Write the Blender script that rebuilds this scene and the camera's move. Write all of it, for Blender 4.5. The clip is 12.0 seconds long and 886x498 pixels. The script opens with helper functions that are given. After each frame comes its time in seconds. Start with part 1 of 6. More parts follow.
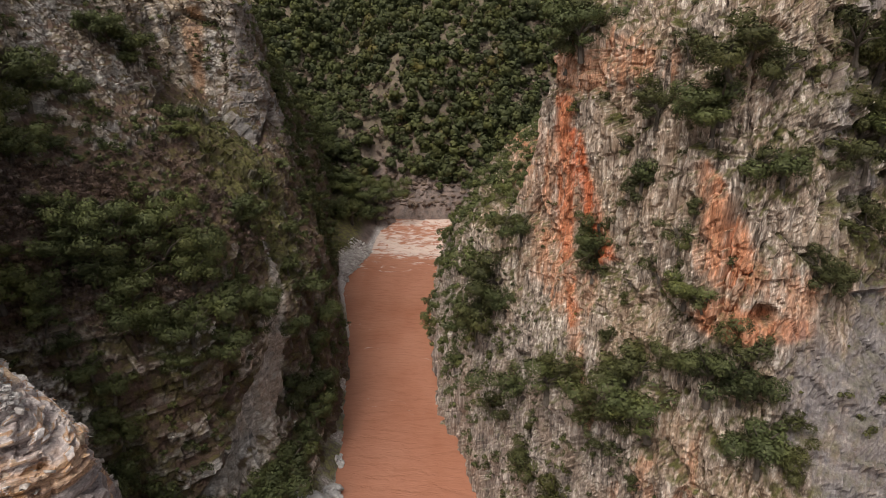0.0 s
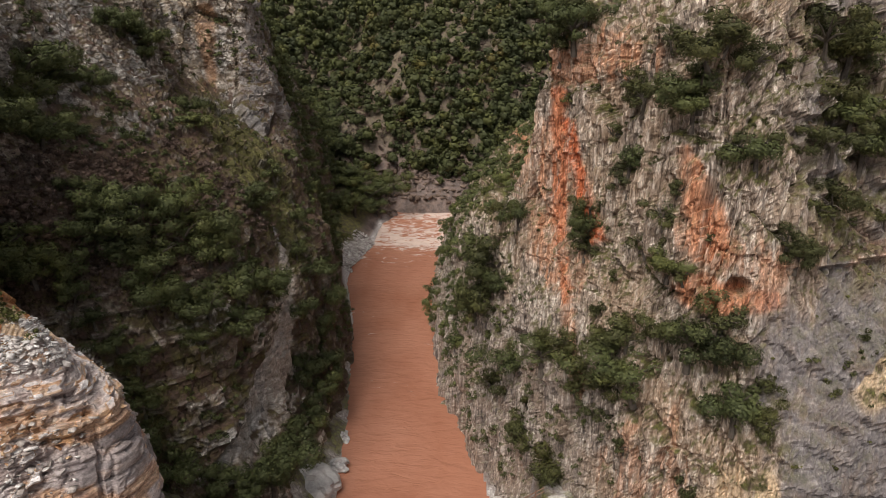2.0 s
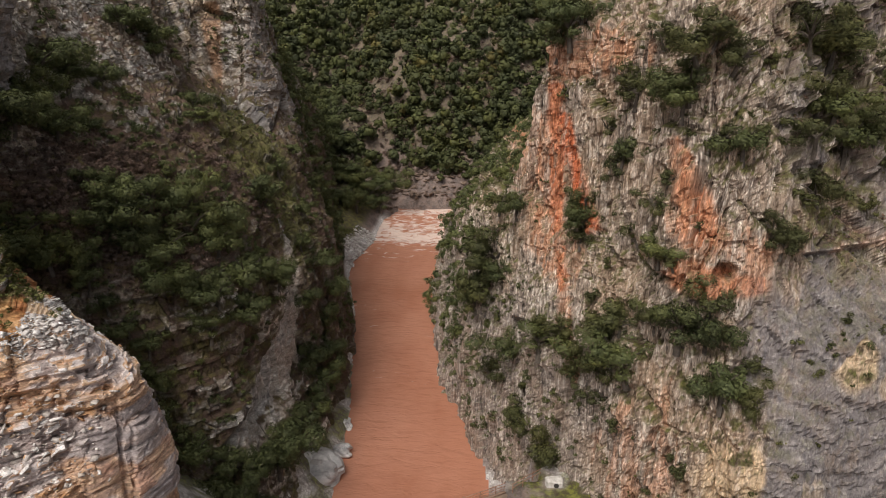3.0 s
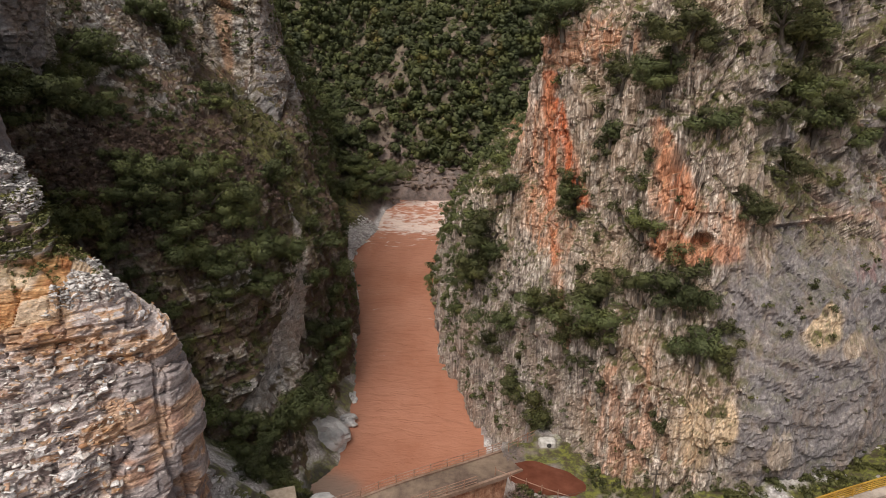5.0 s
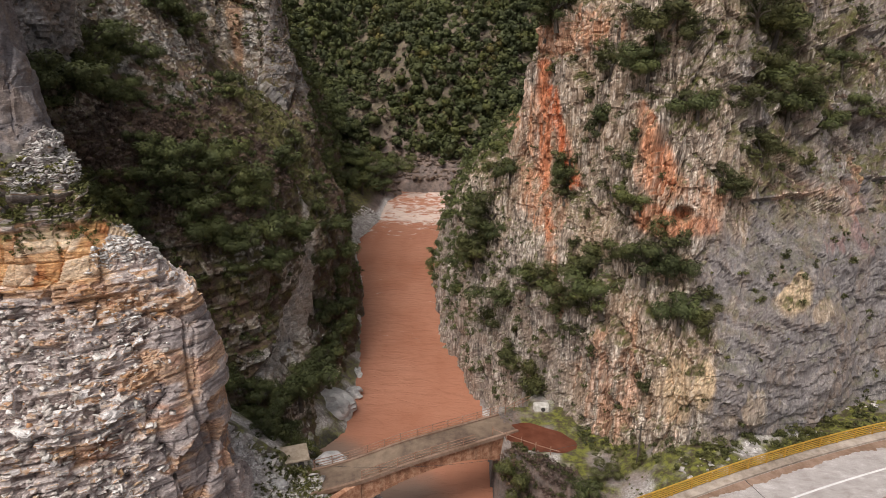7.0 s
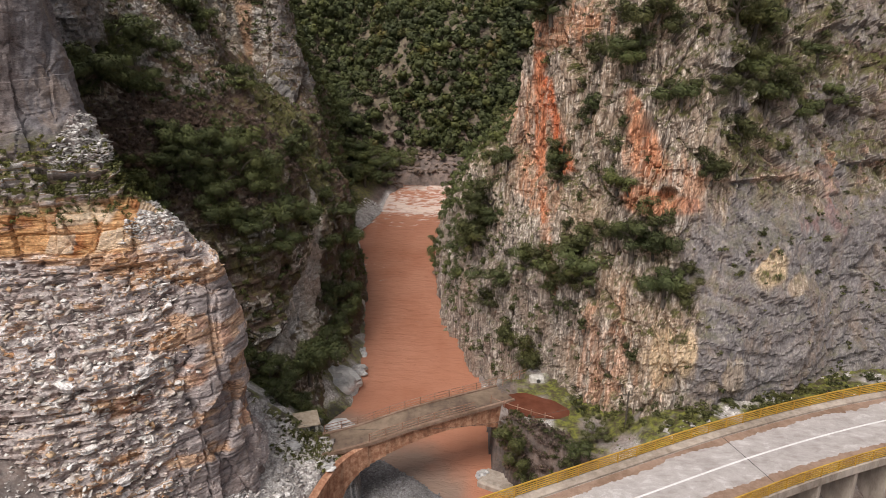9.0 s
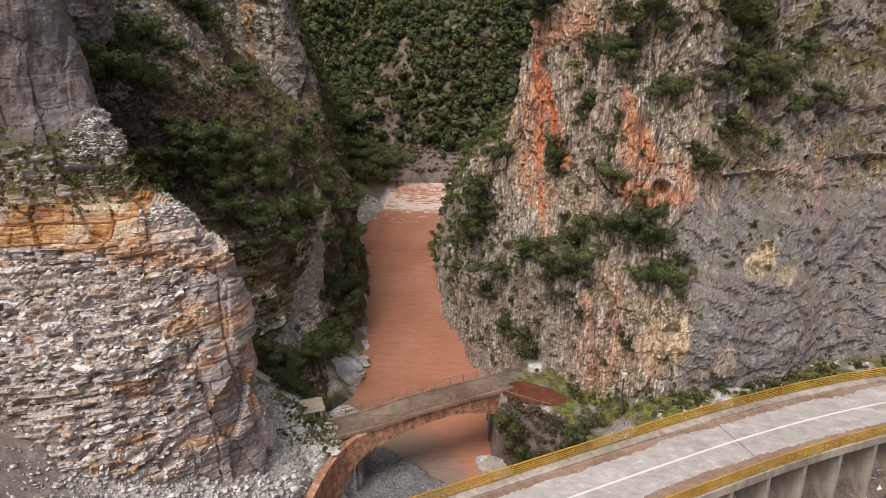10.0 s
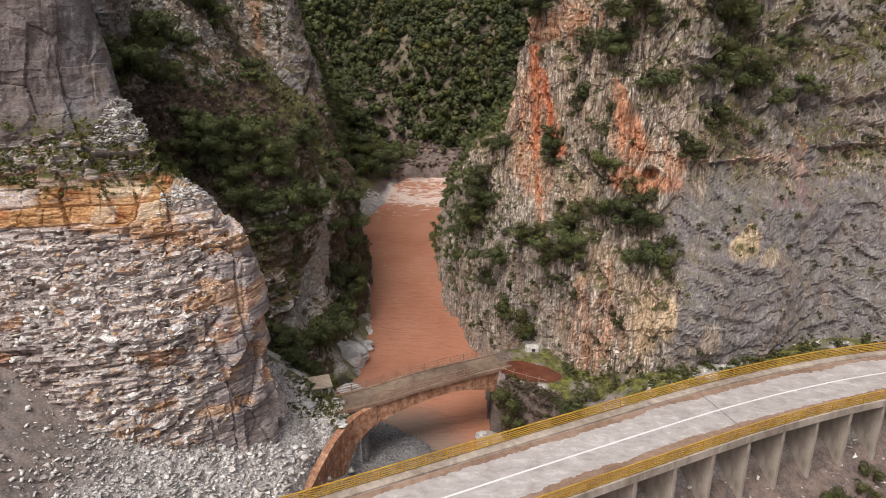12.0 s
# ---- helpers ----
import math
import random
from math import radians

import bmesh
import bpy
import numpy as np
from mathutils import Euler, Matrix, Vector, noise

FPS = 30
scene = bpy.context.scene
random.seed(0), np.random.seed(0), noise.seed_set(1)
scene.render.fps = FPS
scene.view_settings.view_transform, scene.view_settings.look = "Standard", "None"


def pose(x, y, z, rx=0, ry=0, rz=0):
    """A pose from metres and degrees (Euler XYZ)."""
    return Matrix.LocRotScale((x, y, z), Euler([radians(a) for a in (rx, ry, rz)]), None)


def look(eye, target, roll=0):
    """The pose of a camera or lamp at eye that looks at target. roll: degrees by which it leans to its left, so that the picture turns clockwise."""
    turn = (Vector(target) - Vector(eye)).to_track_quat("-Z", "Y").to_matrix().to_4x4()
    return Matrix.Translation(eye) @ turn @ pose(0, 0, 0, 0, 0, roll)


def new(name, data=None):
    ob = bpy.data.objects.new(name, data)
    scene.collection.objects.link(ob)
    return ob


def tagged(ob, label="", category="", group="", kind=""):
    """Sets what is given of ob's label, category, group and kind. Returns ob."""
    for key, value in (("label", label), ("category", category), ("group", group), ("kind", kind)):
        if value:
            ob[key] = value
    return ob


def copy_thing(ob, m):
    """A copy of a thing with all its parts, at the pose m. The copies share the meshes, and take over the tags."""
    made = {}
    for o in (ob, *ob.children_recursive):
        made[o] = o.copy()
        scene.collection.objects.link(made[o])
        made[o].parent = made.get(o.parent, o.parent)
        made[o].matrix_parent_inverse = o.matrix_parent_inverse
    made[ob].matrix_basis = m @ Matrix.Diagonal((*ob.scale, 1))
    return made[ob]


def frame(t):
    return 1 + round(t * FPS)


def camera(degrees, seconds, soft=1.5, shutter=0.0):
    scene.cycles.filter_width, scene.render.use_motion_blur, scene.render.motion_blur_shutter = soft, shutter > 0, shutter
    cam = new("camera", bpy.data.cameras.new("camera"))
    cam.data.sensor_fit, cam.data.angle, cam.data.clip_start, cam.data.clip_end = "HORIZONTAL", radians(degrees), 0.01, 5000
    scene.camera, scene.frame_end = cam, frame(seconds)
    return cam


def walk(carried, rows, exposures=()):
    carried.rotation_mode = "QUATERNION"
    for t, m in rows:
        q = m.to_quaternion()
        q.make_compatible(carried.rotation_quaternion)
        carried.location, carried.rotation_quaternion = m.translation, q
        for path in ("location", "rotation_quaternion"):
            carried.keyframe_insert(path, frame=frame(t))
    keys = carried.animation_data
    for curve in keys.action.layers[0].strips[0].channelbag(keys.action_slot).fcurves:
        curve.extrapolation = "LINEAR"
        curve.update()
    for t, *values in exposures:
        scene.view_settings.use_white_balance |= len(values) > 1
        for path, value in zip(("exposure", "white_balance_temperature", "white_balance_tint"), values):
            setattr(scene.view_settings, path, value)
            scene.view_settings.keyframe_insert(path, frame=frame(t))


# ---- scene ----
cam = camera(66.9, 12.0, soft=0.6)
PATH = [
    (0, (2.850, -0.795, 57.317), (-2.49, 94.12, 26.29), -0.35),
    (0.5, (2.867, -1.933, 57.245), (-2.47, 92.97, 26.18), -0.30),
    (1, (2.886, -3.145, 57.183), (-2.45, 91.75, 26.08), -0.26),
    (1.5, (2.908, -4.422, 57.116), (-2.42, 90.46, 25.98), -0.21),
    (2, (2.935, -5.755, 57.030), (-2.39, 89.11, 25.85), -0.17),
    (2.5, (2.966, -7.136, 56.918), (-2.36, 87.72, 25.71), -0.13),
    (3, (3.002, -8.556, 56.776), (-2.32, 86.29, 25.53), -0.10),
    (5, (3.176, -14.493, 55.962), (-2.12, 80.30, 24.56), 0.03),
    (5.5, (3.222, -16.009, 55.726), (-2.07, 78.77, 24.29), 0.05),
    (6, (3.266, -17.526, 55.492), (-2.02, 77.25, 24.02), 0.07),
    (6.5, (3.307, -19.038, 55.271), (-1.97, 75.72, 23.76), 0.09),
    (7, (3.344, -20.541, 55.069), (-1.93, 74.21, 23.52), 0.11),
    (9, (3.446, -26.345, 54.551), (-1.80, 68.35, 22.85), 0.16),
    (9.5, (3.461, -27.717, 54.495), (-1.78, 66.97, 22.76), 0.17),
    (10, (3.473, -29.047, 54.456), (-1.76, 65.63, 22.68), 0.17),
    (10.5, (3.486, -30.329, 54.419), (-1.74, 64.33, 22.61), 0.17),
    (11, (3.502, -31.556, 54.366), (-1.72, 63.09, 22.52), 0.17),
    (11.5, (3.525, -32.721, 54.269), (-1.69, 61.92, 22.39), 0.17),
    (12, (3.560, -33.818, 54.097), (-1.65, 60.81, 22.18), 0.16),
]
walk(cam, [(t, look(eye, target, roll)) for t, eye, target, roll in PATH], [(0, 0.0, 6780, 13), (12, 0.18, 6600, 13)])

# ---------------------------------------------------------------- light
world = bpy.data.worlds.new("overcast_sky")
scene.world = world
world.use_nodes = True
wn, wl = world.node_tree.nodes, world.node_tree.links
sky = wn.new("ShaderNodeTexSky")
sky.sky_type = "NISHITA"
sky.sun_disc = False
sky.sun_elevation, sky.sun_rotation = radians(58), radians(205)
sky.dust_density, sky.ozone_density = 4.0, 1.0
pale = wn.new("ShaderNodeHueSaturation")
pale.inputs["Saturation"].default_value = 0.25
wl.new(sky.outputs[0], pale.inputs["Color"])
wl.new(pale.outputs[0], wn["Background"].inputs[0])
wn["Background"].inputs[1].default_value = 0.1
sun = new("sun", bpy.data.lights.new("sun", "SUN"))
sun.data.energy, sun.data.angle, sun.data.color = 2.3, radians(30), (1.0, 0.94, 0.86)
sun.matrix_world = look((-45, -85, 150), (0, 0, 0))


# ---------------------------------------------------------------- noise
def hashed(ix, iy, iz, seed):
    h = (ix.astype(np.int64) * 374761393 + iy.astype(np.int64) * 668265263 + iz.astype(np.int64) * 2147483647 + seed * 974711) & 0xFFFFFFFF
    h = ((h ^ (h >> 13)) * 1274126177) & 0xFFFFFFFF
    h = ((h ^ (h >> 16)) * 2246822519) & 0xFFFFFFFF
    return ((h ^ (h >> 15)) & 0xFFFFFF) / float(0xFFFFFF)


def value_noise(p, seed=0):
    """Smooth noise in -1..1 at the points p (n, 3)."""
    f = np.floor(p)
    w = p - f
    w = w * w * w * (w * (w * 6 - 15) + 10)
    i = f.astype(np.int64)
    total = 0
    for dx in (0, 1):
        for dy in (0, 1):
            for dz in (0, 1):
                weight = (w[:, 0] if dx else 1 - w[:, 0]) * (w[:, 1] if dy else 1 - w[:, 1]) * (w[:, 2] if dz else 1 - w[:, 2])
                total = total + weight * hashed(i[:, 0] + dx, i[:, 1] + dy, i[:, 2] + dz, seed)
    return total * 2 - 1


def fbm(p, octaves=4, seed=0, gain=0.5):
    total, amp, norm = 0, 1.0, 0
    for k in range(octaves):
        total = total + amp * value_noise(p * 2.03 ** k + 17.3 * k, seed + k)
        norm += amp
        amp *= gain
    return total / norm


def cells(p, seed=0):
    """Blocks: a random value per jittered cell, and the distance to the cell's border (0 at joints)."""
    f = np.floor(p).astype(np.int64)
    best = np.full(len(p), 9.0)
    second = np.full(len(p), 9.0)
    value = np.zeros(len(p))
    for dx in (-1, 0, 1):
        for dy in (-1, 0, 1):
            for dz in (-1, 0, 1):
                cx, cy, cz = f[:, 0] + dx, f[:, 1] + dy, f[:, 2] + dz
                qx = cx + 0.15 + 0.7 * hashed(cx, cy, cz, seed + 1)
                qy = cy + 0.15 + 0.7 * hashed(cx, cy, cz, seed + 2)
                qz = cz + 0.15 + 0.7 * hashed(cx, cy, cz, seed + 3)
                d = (qx - p[:, 0]) ** 2 + (qy - p[:, 1]) ** 2 + (qz - p[:, 2]) ** 2
                near = d < best
                second = np.where(near, best, np.minimum(second, d))
                value = np.where(near, hashed(cx, cy, cz, seed + 4), value)
                best = np.where(near, d, best)
    return value * 2 - 1, np.sqrt(second) - np.sqrt(best)


def smooth(a, b, x):
    t = np.clip((x - a) / (b - a), 0, 1)
    return t * t * (3 - 2 * t)


def spline(points, n):
    """n points at even steps along a smooth curve through the given ones."""
    p = np.array(points, float)
    ext = np.vstack([2 * p[0] - p[1], p, 2 * p[-1] - p[-2]])
    out = []
    for k in range(len(p) - 1):
        a, b, c, d = ext[k], ext[k + 1], ext[k + 2], ext[k + 3]
        t = np.linspace(0, 1, 40, endpoint=False)[:, None]
        out.append(0.5 * (2 * b + (c - a) * t + (2 * a - 5 * b + 4 * c - d) * t ** 2 + (3 * b - a - 3 * c + d) * t ** 3))
    q = np.vstack(out + [p[-1:]])
    s = np.concatenate([[0], np.cumsum(np.linalg.norm(np.diff(q, axis=0), axis=1))])
    e = np.linspace(0, s[-1], n)
    return np.stack([np.interp(e, s, q[:, k]) for k in range(q.shape[1])], 1)


# ---------------------------------------------------------------- materials
def nodes_of(name):
    m = bpy.data.materials.new(name)
    m.use_nodes = True
    nt = m.node_tree
    return m, nt.nodes, nt.links, nt.nodes["Principled BSDF"]


def ramp(n, l, source, stops):
    r = n.new("ShaderNodeValToRGB")
    while len(r.color_ramp.elements) < len(stops):
        r.color_ramp.elements.new(0.5)
    for e, (pos, col) in zip(r.color_ramp.elements, stops):
        e.position = pos
        e.color = (*col, 1) if len(col) == 3 else col
    l.new(source, r.inputs[0])
    return r.outputs[0]


def noise_tex(n, l, scale, detail=5.0, rough=0.6, stretch=None, vector=None, distort=0.0):
    t = n.new("ShaderNodeTexNoise")
    t.inputs["Scale"].default_value, t.inputs["Detail"].default_value = scale, detail
    t.inputs["Roughness"].default_value, t.inputs["Distortion"].default_value = rough, distort
    if vector is None:
        vector = n.new("ShaderNodeTexCoord").outputs["Object"]
    if stretch:
        mp = n.new("ShaderNodeMapping")
        mp.inputs["Scale"].default_value = stretch
        l.new(vector, mp.inputs[0])
        vector = mp.outputs[0]
    l.new(vector, t.inputs["Vector"])
    return t.outputs["Fac"]


def mix(n, l, fac, a, b, mode="MIX"):
    x = n.new("ShaderNodeMix")
    x.data_type, x.blend_type = "RGBA", mode
    for value, slot in ((fac, 0), (a, 6), (b, 7)):
        if isinstance(value, (int, float)):
            x.inputs[slot].default_value = value
        elif isinstance(value, tuple):
            x.inputs[slot].default_value = (*value, 1)
        else:
            l.new(value, x.inputs[slot])
    return x.outputs[2]


def bump(n, l, bsdf, height, strength, distance=0.1):
    b = n.new("ShaderNodeBump")
    b.inputs["Strength"].default_value, b.inputs["Distance"].default_value = strength, distance
    l.new(height, b.inputs["Height"])
    l.new(b.outputs[0], bsdf.inputs["Normal"])


def attribute(n, name):
    a = n.new("ShaderNodeAttribute")
    a.attribute_name = name
    return a.outputs["Fac"]


def rock_material(name, dark, mid, pale_c, lines, grain=(1, 1, 0.5), line_scale=1.5, rust=(0.4, 0.2, 0.1), rust2=(0.45, 0.13, 0.06), soil=(0.07, 0.05, 0.035), grass=((0.085, 0.08, 0.03), (0.12, 0.125, 0.04)), tones=False, relief=0.8):
    """Limestone: drawn-out lines of weathering, grain, open joints, mineral stain and plants in the cracks."""
    m, n, l, b = nodes_of(name)
    streak = noise_tex(n, l, line_scale, 9, 0.68, lines, None, 0.12)
    fine = noise_tex(n, l, 4.5, 10, 0.8, grain)
    blotch = noise_tex(n, l, 0.16, 5, 0.6)
    slick = attribute(n, "slick")
    xyz, along = n.new("ShaderNodeSeparateXYZ"), n.new("ShaderNodeCombineXYZ")
    l.new(n.new("ShaderNodeTexCoord").outputs["Object"], xyz.inputs[0])
    for k in (0, 1):
        l.new(xyz.outputs[k], along.inputs[k])
    l.new(attribute(n, "dip"), along.inputs[2])
    bedding = noise_tex(n, l, 1.0, 10, 0.76, (0.5, 0.5, 1.1), along.outputs[0], 0.3)
    col = ramp(n, l, streak, [(0.4, dark), (0.46, mid), (0.53, mid), (0.59, pale_c)])
    warm = tuple(c * f for c, f in zip(mid, (1.25, 1.0, 0.72)))
    col = mix(n, l, ramp(n, l, blotch, [(0.45, (0, 0, 0)), (0.6, (0.6, 0.6, 0.6))]), col, mix(n, l, 0.6, col, warm))
    if tones:
        tone = attribute(n, "tone")
        col = mix(n, l, 0.85, col, ramp(n, l, tone, [(0.0, (0.13, 0.105, 0.105)), (0.2, (0.28, 0.22, 0.21)), (0.4, (0.46, 0.4, 0.39)), (0.62, (0.6, 0.55, 0.545)), (0.68, (0.55, 0.41, 0.3)), (0.72, (0.48, 0.27, 0.15)), (0.76, (0.66, 0.625, 0.62)), (1.0, (0.92, 0.9, 0.9))]))
    tint = mix(n, l, attribute(n, "red"), rust, rust2)
    tint = mix(n, l, 0.75, tint, ramp(n, l, streak, [(0.4, (0.35, 0.3, 0.28)), (0.5, (1, 1, 1)), (0.6, (1.3, 1.5, 1.75))]), "MULTIPLY")
    col = mix(n, l, attribute(n, "stain"), col, tint)
    col = mix(n, l, attribute(n, "tan"), col, mix(n, l, 0.3, (0.68, 0.52, 0.34), col))
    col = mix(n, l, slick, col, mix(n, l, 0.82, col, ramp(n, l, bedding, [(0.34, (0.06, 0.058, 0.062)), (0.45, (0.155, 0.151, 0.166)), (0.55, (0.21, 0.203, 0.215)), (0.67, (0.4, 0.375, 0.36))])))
    wash = noise_tex(n, l, 0.35, 7, 0.7, (1, 1, 0.45), None, 0.4)
    col = mix(n, l, mix(n, l, 1.0, slick, ramp(n, l, wash, [(0.5, (0, 0, 0)), (0.6, (0.7, 0.7, 0.7))]), "MULTIPLY"), col, mix(n, l, 0.5, col, (0.3, 0.21, 0.14)))
    tuft = noise_tex(n, l, 0.9, 8, 0.78)
    moss = ramp(n, l, tuft, [(0.42, soil), (0.5, grass[0]), (0.6, grass[1])])
    moss = mix(n, l, attribute(n, "lush"), moss, ramp(n, l, tuft, [(0.38, (0.055, 0.045, 0.025)), (0.5, (0.085, 0.082, 0.034)), (0.62, (0.135, 0.13, 0.048))]))
    speck = ramp(n, l, noise_tex(n, l, 1.3, 8, 0.8, None, None, 0.5), [(0.57, (0, 0, 0)), (0.64, (0.7, 0.7, 0.7))])
    cover = mix(n, l, 1.0, attribute(n, "moss"), mix(n, l, 1.0, speck, attribute(n, "damp_shade"), "MULTIPLY"), "LIGHTEN")
    col = mix(n, l, cover, col, moss)
    grit = ramp(n, l, fine, [(0.36, (0.26, 0.24, 0.22)), (0.46, (0.9, 0.9, 0.9)), (0.54, (1.1, 1.1, 1.1)), (0.64, (1.9, 1.9, 1.9))])
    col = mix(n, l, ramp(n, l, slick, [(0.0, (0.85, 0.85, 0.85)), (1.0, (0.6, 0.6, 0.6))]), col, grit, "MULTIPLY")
    l.new(col, b.inputs["Base Color"])
    b.inputs["Roughness"].default_value = 0.9
    b.inputs["Specular IOR Level"].default_value = 0.2
    h = mix(n, l, slick, mix(n, l, 0.5, streak, fine), mix(n, l, 0.3, bedding, fine))
    bump(n, l, b, h, relief, 0.22)
    return m


M_ROCK = rock_material("limestone_fluted", (0.11, 0.09, 0.076), (0.375, 0.31, 0.258), (0.77, 0.7, 0.62), (1, 1, 0.09), (1, 1, 0.4), 2.9, rust=(0.6, 0.3, 0.17), rust2=(0.53, 0.15, 0.065))
M_STRATA = rock_material("limestone_bedded", (0.12, 0.1, 0.085), (0.33, 0.29, 0.25), (0.62, 0.6, 0.57), (0.25, 0.25, 2.2), (0.8, 0.8, 1.6), 1.8, (0.5, 0.275, 0.125), (0.38, 0.15, 0.06), tones=True)
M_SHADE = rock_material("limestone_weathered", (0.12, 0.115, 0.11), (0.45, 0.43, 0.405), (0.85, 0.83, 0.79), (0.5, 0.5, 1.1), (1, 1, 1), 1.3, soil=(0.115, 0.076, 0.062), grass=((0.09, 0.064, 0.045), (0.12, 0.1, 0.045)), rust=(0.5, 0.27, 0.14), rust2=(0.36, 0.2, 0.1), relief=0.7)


def ground_material():
    m, n, l, b = nodes_of("bank_soil_and_gravel")
    def pebbles(scale):
        v = n.new("ShaderNodeTexVoronoi")
        v.inputs["Scale"].default_value = scale
        l.new(n.new("ShaderNodeTexCoord").outputs["Object"], v.inputs["Vector"])
        shade = n.new("ShaderNodeSeparateColor")
        l.new(v.outputs["Color"], shade.inputs[0])
        return mix(n, l, 0.8, ramp(n, l, shade.outputs[0], [(0.0, (0.44, 0.41, 0.395)), (0.5, (0.7, 0.67, 0.65)), (0.9, (0.9, 0.88, 0.87))]), ramp(n, l, v.outputs["Distance"], [(0.3, (1, 1, 1)), (0.8, (0.45, 0.43, 0.42))]), "MULTIPLY")
    gravel = mix(n, l, ramp(n, l, noise_tex(n, l, 0.8, 5, 0.7), [(0.45, (0, 0, 0)), (0.55, (1, 1, 1))]), pebbles(2.6), pebbles(6.0))
    red = ramp(n, l, noise_tex(n, l, 0.6, 6, 0.65), [(0.42, (0.08, 0.053, 0.044)), (0.58, (0.19, 0.128, 0.102))])
    red = mix(n, l, 0.12, red, pebbles(4.0))
    col = mix(n, l, attribute(n, "stain"), gravel, red)
    grass = ramp(n, l, noise_tex(n, l, 1.4, 7, 0.7), [(0.4, (0.07, 0.052, 0.03)), (0.49, (0.1, 0.1, 0.03)), (0.6, (0.2, 0.21, 0.04))])
    col = mix(n, l, attribute(n, "moss"), col, grass)
    col = mix(n, l, attribute(n, "wet"), col, mix(n, l, 1.0, col, (0.34, 0.35, 0.37), "MULTIPLY"))
    l.new(col, b.inputs["Base Color"])
    b.inputs["Roughness"].default_value = 0.95
    bump(n, l, b, noise_tex(n, l, 6.0, 8, 0.8), 0.8, 0.15)
    return m


M_GROUND = ground_material()


def water_material():
    m, n, l, b = nodes_of("muddy_flood_water")
    geo = n.new("ShaderNodeNewGeometry")
    big = noise_tex(n, l, 0.07, 5, 0.6, (1, 0.5, 1), geo.outputs["Position"])
    col = ramp(n, l, big, [(0.3, (0.37, 0.155, 0.092)), (0.5, (0.44, 0.2, 0.128)), (0.7, (0.49, 0.24, 0.16))])
    crest = noise_tex(n, l, 0.55, 7, 0.7, (0.7, 1.3, 1), geo.outputs["Position"], 0.8)
    broken = n.new("ShaderNodeMath")
    broken.operation = "ADD"
    l.new(crest, broken.inputs[0])
    l.new(attribute(n, "foam"), broken.inputs[1])
    foam = ramp(n, l, broken.outputs[0], [(0.74, (0, 0, 0)), (0.84, (0.9, 0.9, 0.9))])
    # Grey of silty water, with the sky's reflection painted into the same colour.
    col = mix(n, l, attribute(n, "silt_sheen"), col, (0.25, 0.19, 0.155))
    col = mix(n, l, foam, col, (0.76, 0.63, 0.56))
    l.new(col, b.inputs["Base Color"])
    b.inputs["Roughness"].default_value = 0.16
    b.inputs["IOR"].default_value = 1.33
    w = noise_tex(n, l, 0.6, 5, 0.6, (0.5, 1.15, 1), geo.outputs["Position"], 0.6)
    bump(n, l, b, w, 0.6, 0.55)
    return m


M_WATER = water_material()


def leaf_material(name, dark, light, gaps=7.0, thin=0.47, crowns=False):
    """Leaf sprays: colour varies per spray, per plant and over the ground; gaps between the leaves are open."""
    m, n, l, b = nodes_of(name)
    info = n.new("ShaderNodeObjectInfo")
    geo = n.new("ShaderNodeNewGeometry")
    a = ramp(n, l, geo.outputs["Random Per Island"], [(0.0, dark), (1.0, light)])
    hue = n.new("ShaderNodeHueSaturation")
    mr = n.new("ShaderNodeMapRange")
    mr.inputs["To Min"].default_value, mr.inputs["To Max"].default_value = 0.78, 1.22
    l.new(info.outputs["Random"], mr.inputs["Value"])
    l.new(mr.outputs[0], hue.inputs["Value"])
    l.new(a, hue.inputs["Color"])
    patch = ramp(n, l, noise_tex(n, l, 0.12, 3, 0.6, None, geo.outputs["Position"]), [(0.36, (0.75, 0.78, 0.82)), (0.5, (1, 1, 1)), (0.64, (1.2, 1.12, 0.95))])
    col = mix(n, l, 1.0, hue.outputs[0], patch, "MULTIPLY")
    if crowns:
        col = mix(n, l, 1.0, col, ramp(n, l, attribute(n, "crown"), [(0.0, (0.75, 0.78, 0.8)), (0.5, (1, 1, 1)), (0.9, (1.25, 1.25, 1.1)), (0.96, (1.5, 1.25, 1.1)), (1.0, (1.7, 1.3, 1.2))]), "MULTIPLY")
    l.new(col, b.inputs["Base Color"])
    b.inputs["Roughness"].default_value = 0.65
    b.inputs["Specular IOR Level"].default_value = 0.25
    holes = ramp(n, l, noise_tex(n, l, gaps, 2, 0.6, None, geo.outputs["Position"]), [(thin, (0, 0, 0)), (thin + 0.03, (1, 1, 1))])
    l.new(holes, b.inputs["Alpha"])
    return m


M_LEAF = leaf_material("evergreen_leaves", (0.052, 0.057, 0.021), (0.11, 0.116, 0.043))
M_LEAF_DARK = leaf_material("dark_oak_leaves", (0.052, 0.064, 0.025), (0.118, 0.136, 0.05))
M_LEAF_FAR = leaf_material("far_woodland_leaves", (0.05, 0.06, 0.025), (0.088, 0.1, 0.04), 2.4, 0.38, True)
M_TWIG = leaf_material("bare_twigs", (0.085, 0.058, 0.047), (0.2, 0.14, 0.115), 6.0)


